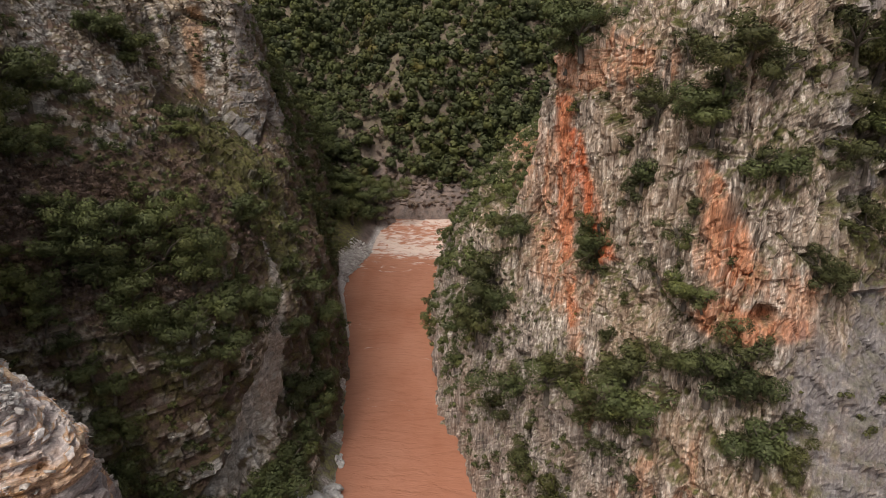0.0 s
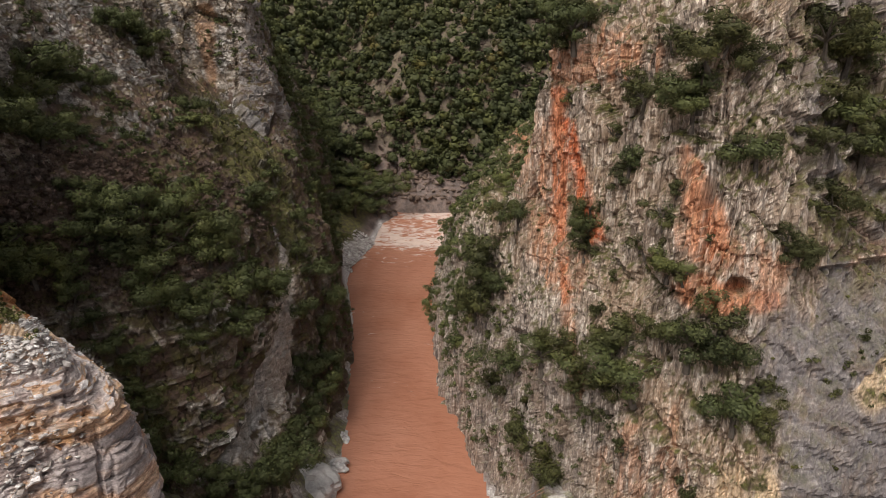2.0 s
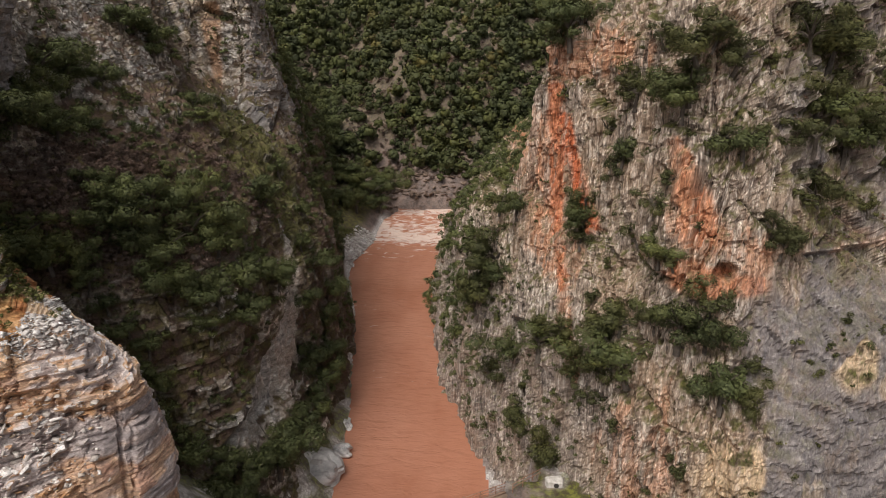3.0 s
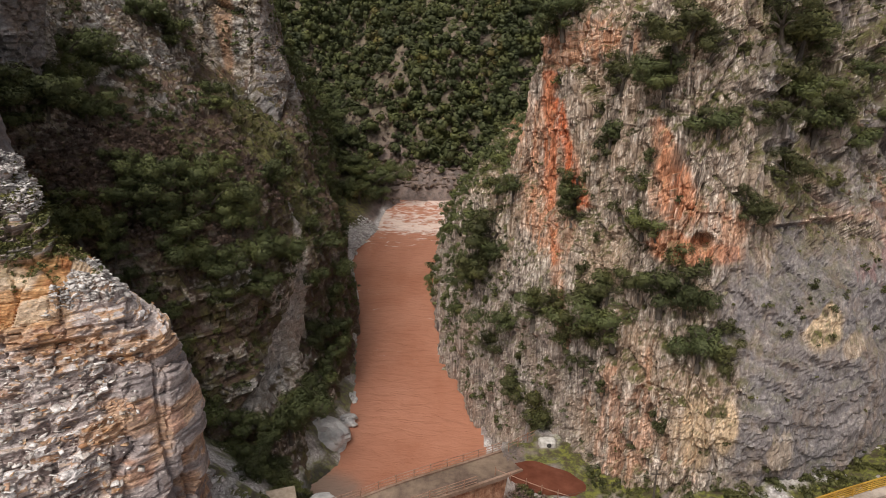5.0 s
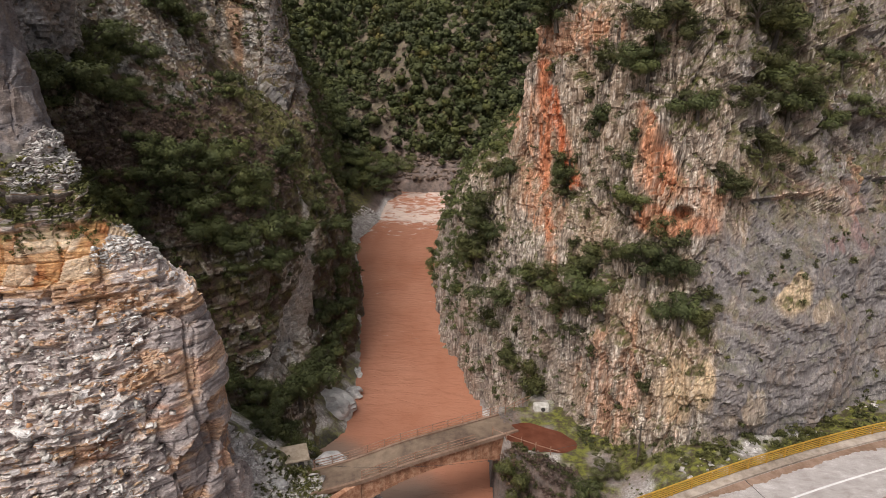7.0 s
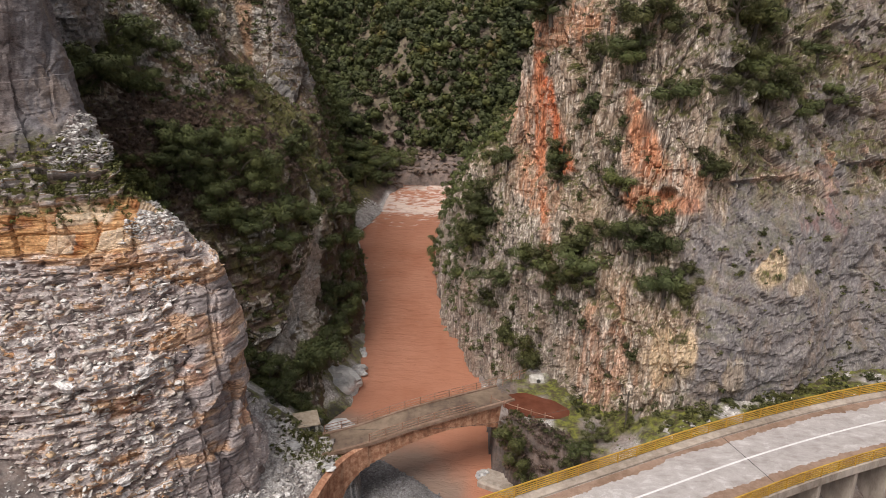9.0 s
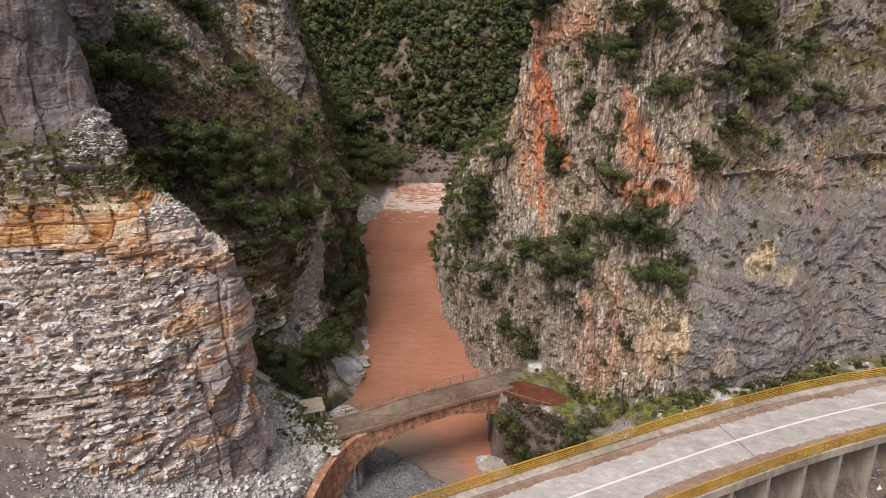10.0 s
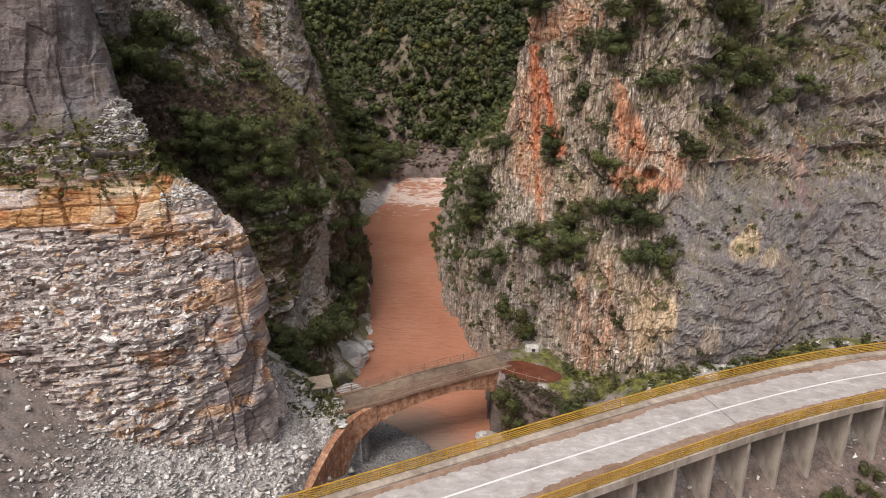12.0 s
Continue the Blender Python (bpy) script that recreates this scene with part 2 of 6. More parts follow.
def plain(name, dark, light, scale=3.0, rough=0.8, metal=0.0, bumps=0.4, stretch=None):
    m, n, l, b = nodes_of(name)
    two = mix(n, l, 0.5, noise_tex(n, l, scale, 8, 0.7, stretch), noise_tex(n, l, scale * 0.13, 4, 0.6, stretch))
    l.new(ramp(n, l, two, [(0.4, dark), (0.6, light)]), b.inputs["Base Color"])
    b.inputs["Roughness"].default_value, b.inputs["Metallic"].default_value = rough, metal
    bump(n, l, b, noise_tex(n, l, scale * 4, 6, 0.7, stretch), bumps, 0.03)
    return m


M_BARK = plain("grey_bark", (0.05, 0.04, 0.03), (0.14, 0.12, 0.1), 8)
M_CONCRETE = plain("weathered_concrete", (0.22, 0.18, 0.145), (0.49, 0.43, 0.375), 1.2, 0.85, 0, 0.4, (1, 1, 0.35))
M_ASPHALT, an, al, ab = nodes_of("worn_pale_asphalt")
worn = ramp(an, al, noise_tex(an, al, 0.55, 11, 0.72, (1.0, 1.6, 1), None, 0.3), [(0.38, (0.36, 0.325, 0.315)), (0.47, (0.44, 0.408, 0.4)), (0.56, (0.485, 0.455, 0.448)), (0.6, (0.58, 0.555, 0.55))])
al.new(mix(an, al, 0.5, worn, ramp(an, al, noise_tex(an, al, 12.0, 6, 0.7), [(0.4, (0.7, 0.7, 0.7)), (0.6, (1.15, 1.15, 1.15))]), "MULTIPLY"), ab.inputs["Base Color"])
ab.inputs["Roughness"].default_value = 0.65
M_MUD = plain("dried_brown_mud", (0.2, 0.125, 0.085), (0.36, 0.25, 0.19), 1.4, 0.8, 0, 0.3)
M_RAIL = plain("yellow_paint", (0.4, 0.22, 0.03), (0.62, 0.38, 0.06), 3.0, 0.5, 0.0, 0.1)
M_LINE = plain("white_road_paint", (0.7, 0.7, 0.7), (0.85, 0.85, 0.85), 4.0, 0.6, 0, 0.1)
M_MASONRY, mn, ml, mb = nodes_of("mud_stained_masonry")
mud = ramp(mn, ml, noise_tex(mn, ml, 1.3, 8, 0.7), [(0.38, (0.26, 0.115, 0.065)), (0.5, (0.4, 0.205, 0.125)), (0.62, (0.56, 0.34, 0.225))])
drips = ramp(mn, ml, noise_tex(mn, ml, 1.6, 6, 0.65, (1, 1, 0.09)), [(0.4, (0.42, 0.4, 0.38)), (0.5, (1, 1, 1)), (0.62, (1.25, 1.3, 1.35))])
ml.new(mix(mn, ml, 0.45, mud, drips, "MULTIPLY"), mb.inputs["Base Color"])
mb.inputs["Roughness"].default_value = 0.9
bump(mn, ml, mb, noise_tex(mn, ml, 5.0, 6, 0.7), 0.6, 0.04)
M_DECK = plain("muddy_deck", (0.095, 0.063, 0.047), (0.255, 0.19, 0.138), 0.7, 0.8, 0, 0.4)


# ---------------------------------------------------------------- mesh helpers
def sheet(name, grid, material, label="", category="", kind="structure", attributes=None, smooth_faces=False):
    """A quad mesh on the points grid (rows, columns, 3)."""
    nv, nu = grid.shape[:2]
    mesh = bpy.data.meshes.new(name)
    idx = np.arange(nv * nu).reshape(nv, nu)
    quads = np.stack([idx[:-1, :-1], idx[:-1, 1:], idx[1:, 1:], idx[1:, :-1]], -1).reshape(-1, 4)
    mesh.vertices.add(nv * nu)
    mesh.vertices.foreach_set("co", np.ascontiguousarray(grid.reshape(-1), dtype=np.float32))
    mesh.loops.add(quads.size)
    mesh.loops.foreach_set("vertex_index", quads.reshape(-1).astype(np.int32))
    mesh.polygons.add(len(quads))
    mesh.polygons.foreach_set("loop_start", (np.arange(len(quads)) * 4).astype(np.int32))
    mesh.polygons.foreach_set("use_smooth", np.full(len(quads), smooth_faces))
    for key, values in (attributes or {}).items():
        a = mesh.attributes.new(key, "FLOAT", "POINT")
        a.data.foreach_set("value", np.ascontiguousarray(values.reshape(-1), dtype=np.float32))
    mesh.update(calc_edges=True)
    mesh.materials.append(material)
    return tagged(new(name, mesh), label, category, "", kind)


def contour_surface(levels, nu, nv, density=None):
    """A surface through contour lines (z, points): nu columns along them, nv rows up them; density thins columns along the lines."""
    fine = 4 * nu
    share = np.linspace(0, 1, fine)
    weight = np.interp(share, *density) if density else np.ones(fine)
    run = np.concatenate([[0], np.cumsum(0.5 * (weight[1:] + weight[:-1]))])
    pick = np.interp(np.linspace(0, run[-1], nu), run, np.arange(fine))
    lines = []
    for z, pts in levels:
        q = spline(pts, fine)
        q = np.stack([np.interp(pick, np.arange(fine), q[:, k]) for k in (0, 1)], 1)
        lines.append(np.concatenate([q, np.full((nu, 1), z)], 1))
    lines = np.stack(lines)
    z = np.array([lv[0] for lv in levels], float)
    seg = np.linalg.norm(np.diff(lines, axis=0), axis=2).mean(1)
    seg[-1] *= 0.12
    s = np.concatenate([[0], np.cumsum(seg)])
    e = np.linspace(0, s[-1], nv)
    k = np.clip(np.searchsorted(s, e, side="right") - 1, 0, len(z) - 2)
    t = ((e - s[k]) / (s[k + 1] - s[k]))[:, None, None]
    return lines[k] * (1 - t) + lines[k + 1] * t


def inside(u, v, outline, soft=0.6):
    """1 inside a closed outline on the plane (u, v), fading to 0 over soft metres outside it."""
    ins = np.zeros(len(u), bool)
    near = np.full(len(u), 1e9)
    for (a, b), (c, d) in zip(outline, outline[1:] + outline[:1]):
        if b != d:
            ins ^= ((b > v) != (d > v)) & (u < (c - a) * (v - b) / (d - b) + a)
        t = np.clip(((u - a) * (c - a) + (v - b) * (d - b)) / ((c - a) ** 2 + (d - b) ** 2), 0, 1)
        near = np.minimum(near, np.hypot(u - a - t * (c - a), v - b - t * (d - b)))
    return np.where(ins, 1.0, smooth(soft, 0, near))


def band(u, v, a, b, wide_a, wide_b, rag=0.0):
    """1 along the stroke from a to b on the plane (u, v), with half-widths at its ends."""
    d = np.array(b, float) - a
    t = np.clip(((u - a[0]) * d[0] + (v - a[1]) * d[1]) / (d @ d), 0, 1)
    r = np.hypot(u - a[0] - t * d[0], v - a[1] - t * d[1]) / (wide_a + (wide_b - wide_a) * t)
    return smooth(1.25, 0.65, r + rag)


def normals_of(g):
    n = np.cross(np.gradient(g, axis=1), np.gradient(g, axis=0))
    return n / np.maximum(np.linalg.norm(n, axis=2, keepdims=True), 1e-9)


# ---------------------------------------------------------------- cliffs
def east_cliff():
    """The fluted limestone headland with orange streaks."""
    levels = [
        (-2, [(-3, 175), (-6, 140), (-5.5, 110), (-3, 91), (1.4, 78), (4.2, 68), (10.8, 57), (17.6, 47), (25.4, 40.6), (40, 43.8), (52, 48), (85, 52)]),
        (10, [(0, 175), (-5, 140), (-4.5, 110), (-1.6, 90.5), (2.0, 76.5), (6, 67), (13, 55), (19.6, 45), (25.8, 39.8), (40, 43.8), (52, 49), (86, 54)]),
        (22, [(5, 175), (0, 140), (-1, 110), (0.4, 90), (4.2, 75.4), (8, 67), (14.5, 52), (19, 45.5), (26, 39.8), (40, 44), (52, 51.5), (87, 56)]),
    ]
    levels += [
        (32, [(14, 175), (9, 140), (5, 110), (2.4, 89), (6.4, 74.6), (9.4, 68), (16, 52.5), (20, 47.5), (26, 45.2), (38, 45.8), (52, 54), (88, 60)]),
        (38, [(22, 175), (18, 140), (14, 110), (11, 88), (7.2, 73.6), (10.4, 68.5), (15.4, 60), (20, 48.5), (26, 46.5), (39.5, 51), (52.5, 58), (89, 63)]),
        (45, [(28, 175), (24, 140), (20, 110), (16, 88), (8.2, 72.6), (11, 67.5), (15.4, 60), (21, 48.6), (27, 47.6), (41, 56), (53, 61), (90, 67)]),
    ]
    levels += [
        (50.5, [(32, 175), (28, 140), (23, 110), (18, 86), (9.2, 71.4), (11.6, 66.5), (15.4, 59.5), (21.5, 50.6), (27.5, 50.4), (42.5, 59), (55, 64), (92, 70)]),
        (56, [(37, 175), (32, 140), (26, 110), (20, 84), (11.6, 70), (13, 65.4), (15.8, 58.8), (21.8, 51.6), (28, 53), (44.5, 63), (58, 68.5), (95, 76)]),
    ]
    levels += [
        (72, [(50, 175), (44, 140), (38, 110), (33, 93), (27, 80), (26, 72), (27, 64), (30, 59), (37, 60), (51, 71), (65, 77), (101, 85)]),
        (110, [(100, 185), (95, 150), (90, 120), (86, 105), (82, 96), (80, 90), (80, 84), (82, 80), (86, 82), (96, 90), (106, 96), (132, 104)]),
    ]
    g = contour_surface(levels, 820, 340, ([0, 0.36, 0.42, 0.84, 0.9, 1], [0.3, 0.35, 1, 1, 0.5, 0.3]))
    n = normals_of(g)
    p = g.reshape(-1, 3)
    w = p + 0.6 * np.stack([fbm(p * 0.25, 3, 31), fbm(p * 0.25, 3, 33), 2 * fbm(p * 0.15, 2, 35)], 1)
    smooth_face = smooth(24, 29, p[:, 0] + 1.5 * fbm(p * 0.2, 2, 13)) * smooth(38, 34, p[:, 2])
    facet, edge = cells(w * (0.17, 0.17, 0.08), 21)
    block, joint = cells(w * (0.42, 0.42, 0.2), 23)
    chip, cj = cells(w * (1.1, 1.1, 0.62), 27)
    grain, gj = cells(w * (2.4, 2.4, 1.5), 29)
    ridge = 1 - 2 * np.abs(fbm(w * (0.3, 0.3, 0.05), 4, 3))
    ridge2 = 1 - 2.4 * np.abs(fbm(w * (1.0, 1.0, 0.1), 4, 5))
    ridge3 = 1 - 2.4 * np.abs(fbm(w * (2.3, 2.3, 0.16), 2, 6))
    step = (p[:, 2] / 6.5 + 0.9 * fbm(p * 0.09, 3, 7)) % 1.0
    dip = p[:, 2] + 0.42 * p[:, 0] - 12 * smooth(34, 54, p[:, 0]) + 1.6 * fbm(p * 0.09, 3, 12) + 0.5 * fbm(p * 0.5, 4, 14)
    run = (dip / 1.7 + 0.5 * fbm(p * 0.3, 4, 16)) % 1.0
    bench = smooth(27, 32, p[:, 0]) * smooth(36, 38.5, p[:, 2] + 1.5 * fbm(p * 0.2, 2, 15))
    bed = fbm(np.stack([p[:, 0] * 0.16, p[:, 1] * 0.16, dip * 0.7], 1), 5, 11)
    slab, sj = cells(np.stack([p[:, 0] * 0.17, p[:, 1] * 0.17, dip * 0.3], 1), 25)
    rough = 1 - 0.95 * smooth_face
    flute = 1 - 0.45 * smooth(20, 26, p[:, 0])
    d = 1.2 * fbm(p * 0.08, 3, 9) + rough * (0.75 * facet + 0.55 * flute * ridge + 0.36 * flute * ridge2 + 0.2 * flute * ridge3 + 0.3 * (0.5 - step) + 0.32 * block + 0.17 * chip + 0.07 * grain)
    d += smooth_face * (0.22 * smooth(31, 25, p[:, 2]) * (0.5 - run) + 0.2 * bed + 0.35 * slab + 0.2 * block + 0.1 * chip + 0.05 * grain + 0.3 * fbm(p * 0.6, 5, 18)) + bench * (0.6 * (0.5 - step) + 0.35 * bed + 0.35 * block + 0.2 * chip)
    cave = ((p - (24.0, 46.5, 37.0)) / (1.3, 3.5, 0.95))
    d -= 1.6 * smooth(1.0, 0.6, np.sqrt((cave ** 2).sum(1)))
    d -= 0.3 * rough * smooth(0.07, 0.0, joint) + 0.16 * rough * smooth(0.08, 0.0, cj) + 0.2 * smooth_face * smooth(0.04, 0.0, sj) + 0.2 * smooth_face * smooth(0.05, 0.0, joint) * smooth(-0.1, 0.3, fbm(p * 0.15, 2, 19)) + 0.5 * rough * smooth(0.06, 0.0, edge)
    d -= d.mean() + 0.5
    g = g + n * d.reshape(g.shape[:2])[..., None]
    n2 = normals_of(g)
    p = g.reshape(-1, 3)
    up = n2[..., 2].reshape(-1)
    rag = fbm(p * (0.5, 0.5, 0.07), 4, 41) + 0.5 * fbm(p * (1.8, 1.8, 0.12), 3, 43)

    def blot(c, r, ragged=0.7):
        q = (p - np.array(c)) / np.array(r)
        return smooth(1.1, 0.7, np.sqrt((q ** 2).sum(1)) + ragged * rag)
    px, pz = p[:, 0], p[:, 2]
    hair = fbm(p * (1.5, 1.5, 0.08), 4, 44)
    comb = smooth(-0.28, 0.12, hair)
    left_band = band(px, pz, (11.1, 50.6), (12.2, 30), 0.75, 0.55, 0.5 * rag)
    core = band(px, pz, (12.2, 47.6), (14.4, 37.2), 0.5, 1.05, 0.45 * rag)
    wash = band(px, pz, (8.4, 46), (11.4, 32.5), 2.2, 2.6, 0.9 * rag) * (0.2 + 0.6 * smooth(-0.15, 0.3, hair))
    crest = band(px, pz, (11.8, 53.2), (16.4, 54.8), 2.0, 1.7, 1.3 * rag) * (0.2 + 0.55 * comb)
    apron = band(px, pz, (19.6, 47.5), (22.2, 40), 0.55, 1.7, 0.6 * rag) * (0.35 + 0.6 * comb)
    drape = band(px, pz, (21.5, 41.5), (26.4, 38), 2.0, 2.2, 1.0 * rag) * (0.15 + 0.5 * comb)
    shelf = band(px, pz, (21.2, 36.2), (27.4, 35.7), 1.6, 0.9, 0.35 * rag) * (0.55 + 0.45 * comb)
    foot = 0.5 * blot((18.5, 46, 15.5), (5.5, 6, 6), 1.2) * comb
    tail = 0.6 * band(px, pz, (12, 31), (13.2, 22), 0.5, 0.9, 0.8 * rag) * comb
    crack = smooth(0.0, 0.25, fbm(p * 0.55, 4, 47) + 0.12)
    wound = np.maximum(blot((44.3, 51, 34), (3.8, 7, 2.6), 0.9), 0.35 * blot((40, 52, 38.5), (9, 8, 1.3), 1.2)) * crack
    ruddy = 0.55 * blot((49, 57, 37.5), (7, 8, 3), 1.2) * crack
    stain = np.clip(np.max([left_band * (0.35 + 0.65 * comb), core * (0.3 + 0.7 * comb), wash, crest, apron, drape, shelf, foot, tail, wound, ruddy], axis=0), 0, 1)
    red = np.clip(0.95 * core + 0.5 * left_band + 0.25 * shelf + 0.2 * apron + wound, 0, 1)
    tan = np.clip(blot((35.5, 45.5, 29.6), (2.4, 6, 2.9), 0.15) * smooth(0.4, 0.0, 1.6 * (p[:, 2] - 29.6) + np.abs(p[:, 0] - 36.2) * 1.6 - 3.2) + 0.6 * blot((39.2, 46, 27.0), (1.7, 6, 1.2), 0.3) + blot((26.2, 40.5, 20.6), (1.2, 3, 3.0), 0.3) + 0.8 * blot((23.3, 41.5, 19.5), (2.6, 3, 3.4), 0.9) + 0.5 * blot((31, 42, 17.5), (4, 3, 2.2), 0.8), 0, 1)
    slick = smooth(24.5, 29, p[:, 0] + 4 * rag) * smooth(38.5, 34.5, p[:, 2] + 4 * rag) * (1 - tan)
    veg = fbm(p * 0.3, 4, 58)
    # Lower river face: grey rock, its shade also painted in as darker specks.
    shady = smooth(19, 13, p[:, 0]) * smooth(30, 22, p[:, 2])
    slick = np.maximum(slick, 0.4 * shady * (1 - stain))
    slick = np.clip(slick + 0.75 * bench * smooth(0.2, -0.1, veg) * (1 - stain), 0, 1)
    moss = smooth(0.3, 0.7, up + 0.35 * fbm(p * 0.6, 4, 55)) * (1 - 0.7 * stain) * (1 - 0.6 * slick)
    moss = np.maximum(moss, 0.85 * bench * smooth(-0.25, 0.15, veg + 0.8 * (up - 0.35)) * (1 - 0.6 * stain))
    damp_shade = np.clip(bench * 0.5 + 0.8 * shady + smooth(-0.2, 0.5, up + 0.4 * fbm(p * 0.12, 3, 57)), 0, 1) * (0.5 + 0.35 * shady) * (1 - 0.6 * slick) * (1 - 0.8 * stain)
    return sheet("cliff_east", g, M_ROCK, "fluted grey limestone cliff with orange mineral streaks", "cliff", "structure", {"stain": stain, "red": red, "tan": tan, "slick": slick, "moss": moss, "damp_shade": damp_shade, "dip": dip}), g, n2


STRIP = [(84, 31), (80, 22.5), (75.5, 13), (69, 9.5), (58, 8), (56, 10.5), (62.5, 14), (69.5, 17), (77, 23)]
GRASSY = [(101, 47), (104, 44), (97, 34), (91, 26), (83, 25), (81, 32), (82, 38), (92, 45)]


def courses(s, z, thick, length, seed):
    """Beds of broken slabs: a random number per slab, and the distance to its edge in 0..1."""
    layer = np.floor(z / thick)
    run = s / (length * (0.6 + 0.8 * hashed(layer.astype(np.int64), layer.astype(np.int64) * 0 + 3, layer.astype(np.int64) * 0, seed))) + 13.7 * hashed(layer.astype(np.int64), layer.astype(np.int64) * 0, layer.astype(np.int64) * 0, seed + 1)
    slab = np.floor(run)
    value = hashed(layer.astype(np.int64), slab.astype(np.int64), layer.astype(np.int64) * 0 + 7, seed + 2)
    edge = np.minimum(np.minimum(z / thick - layer, 1 - z / thick + layer), np.minimum(run - slab, 1 - run + slab) * length / thick)
    return value, edge


def west_cliff():
    """The shaded, wooded flank across the river."""
    levels = [
        (-2, [(-20, 46), (-17.5, 50), (-15.5, 55), (-15.3, 64), (-17, 80), (-19, 98), (-23, 120), (-29, 142), (-33, 165), (-36, 200)]),
        (5, [(-30, 47), (-25.5, 51), (-21, 56), (-19.2, 65), (-18, 80), (-19.2, 98), (-24, 120), (-30, 142), (-34, 165), (-38, 200)]),
        (12, [(-38, 48), (-31, 53), (-25.2, 58), (-23.4, 66), (-22.6, 75), (-19.6, 92), (-25.5, 118), (-32, 142), (-36, 165), (-41, 200)]),
        (25, [(-42, 49), (-34, 54.5), (-27.2, 59.5), (-24.4, 68), (-23.2, 77), (-21.8, 95), (-27.5, 116), (-35, 142), (-39, 165), (-45, 200)]),
    ]
    levels += [
        (37, [(-48, 50), (-40, 55.5), (-33.4, 61), (-29.6, 70), (-28.4, 80), (-28.4, 92), (-28.8, 109), (-36, 135), (-42, 165), (-49, 200)]),
        (50, [(-56, 44), (-47, 53), (-45.5, 59), (-46, 67), (-42.5, 84), (-41.5, 103), (-33, 111), (-39, 135), (-47, 165), (-57, 200)]),
        (62, [(-60, 46), (-44, 54), (-42, 58.5), (-50, 66), (-49, 86), (-44.5, 105), (-35, 112), (-43, 138), (-53, 165), (-64, 200)]),
        (110, [(-120, 50), (-114, 58), (-112, 64), (-110, 74), (-104, 90), (-98, 106), (-94, 118), (-102, 145), (-112, 168), (-120, 200)]),
    ]
    g = contour_surface(levels, 560, 300, ([0, 0.65, 0.75, 1], [1, 1, 0.6, 0.4]))
    n = normals_of(g)
    p = g.reshape(-1, 3)
    strip_wall = inside(p[:, 1], p[:, 2], STRIP, 0.8)
    buttress = smooth(96, 102, p[:, 1]) * smooth(128, 116, p[:, 1]) * smooth(37, 43, p[:, 2])
    lower = smooth(84, 74, p[:, 1]) * smooth(32, 27, p[:, 2])
    run = p[:, 1] + 0.5 * p[:, 0] + 0.6 * fbm(p * 0.4, 3, 60)
    beds = p[:, 2] + 0.9 * fbm(p * 0.09, 3, 61) + 0.12 * fbm(p * 0.9, 2, 62)
    thick, te = courses(run, beds, 2.1, 6.0, 63)
    mid, me = courses(run, beds, 0.8, 2.2, 64)
    facet, edge = cells(p * (0.15, 0.15, 0.08), 68)
    panel, crack = cells(p * (0.16, 0.16, 0.05), 67)
    block, joint = cells(p * (0.5, 0.5, 0.45), 71)
    chip, cj = cells(p * (1.2, 1.2, 1.0), 72)
    d = 1.4 * fbm(p * 0.09, 3, 69) + 0.5 * facet + (0.5 + 0.7 * lower) * (thick - 0.5) + 0.4 * (mid - 0.5) + 0.25 * block + 0.14 * chip - 0.3 * smooth(0.1, 0, joint)
    sheer = 1.0 * panel + 0.3 * (thick - 0.5) + 0.12 * (mid - 0.5) + 0.2 * block + 0.12 * chip - 0.8 * smooth(0.06, 0, crack)
    d = d * (1 - 0.75 * buttress) + buttress * sheer
    flow = 1 - 2 * np.abs(fbm(p * (0.7, 0.35, 0.12) + 0.25 * p[:, [1, 2, 0]] * (0, 0, 1), 4, 66))
    d = d * (1 - 0.85 * strip_wall) + strip_wall * (0.9 * flow + 0.5 * panel + 0.2 * block - 0.5)
    d -= d.mean() + 0.6
    g = g + n * d.reshape(g.shape[:2])[..., None]
    n2 = normals_of(g)
    p = g.reshape(-1, 3)
    up = n2[..., 2].reshape(-1)
    steep = smooth(0.6, 0.3, up)
    speck = fbm(p * 0.9, 4, 75)
    crag = smooth(0.0, 0.3, fbm(p * 0.09, 3, 77) + 0.12)
    ledge = lower * smooth(0.6, 0.72, thick) * smooth(-0.3, 0.1, speck + 0.3 * fbm(p * 0.25, 2, 74))
    upper = smooth(42, 47, p[:, 2] + 3 * fbm(p * 0.15, 2, 76)) * smooth(50, 60, p[:, 1]) * smooth(100, 94, p[:, 1]) * crag
    flank = smooth(112, 118, p[:, 1]) * smooth(175, 165, p[:, 1]) * smooth(24, 30, p[:, 2]) * smooth(0.4, 0.9, crag)
    knob = smooth(-54, -50, p[:, 0]) * smooth(64, 62, p[:, 1]) * smooth(48.5, 50, p[:, 2] + fbm(p * 0.4, 2, 70))
    bare = np.clip(np.max([0.95 * buttress * smooth(-0.5, -0.2, speck), knob, 0.85 * upper, 0.9 * ledge, 0.75 * flank, 0.25 * smooth(0.62, 0.8, mid)], axis=0) * steep, 0, 1)
    bare = np.maximum(bare, strip_wall * smooth(0.85, 0.6, up))
    moss = np.clip(1 - bare, 0, 1)
    lush = inside(p[:, 1], p[:, 2], GRASSY, 3.0) * smooth(-0.4, 0.0, speck + 0.15)
    lush = np.maximum(lush, 0.6 * lower * smooth(0.0, 0.3, fbm(p * 0.35, 3, 65)))
    face = buttress * (p[:, 2] > 40)
    fissure = face * band(p[:, 0], p[:, 2], (-42.2, 60), (-41.2, 45), 1.2, 0.6, 0.6 * fbm(p * (0.6, 0.6, 0.1), 3, 79))
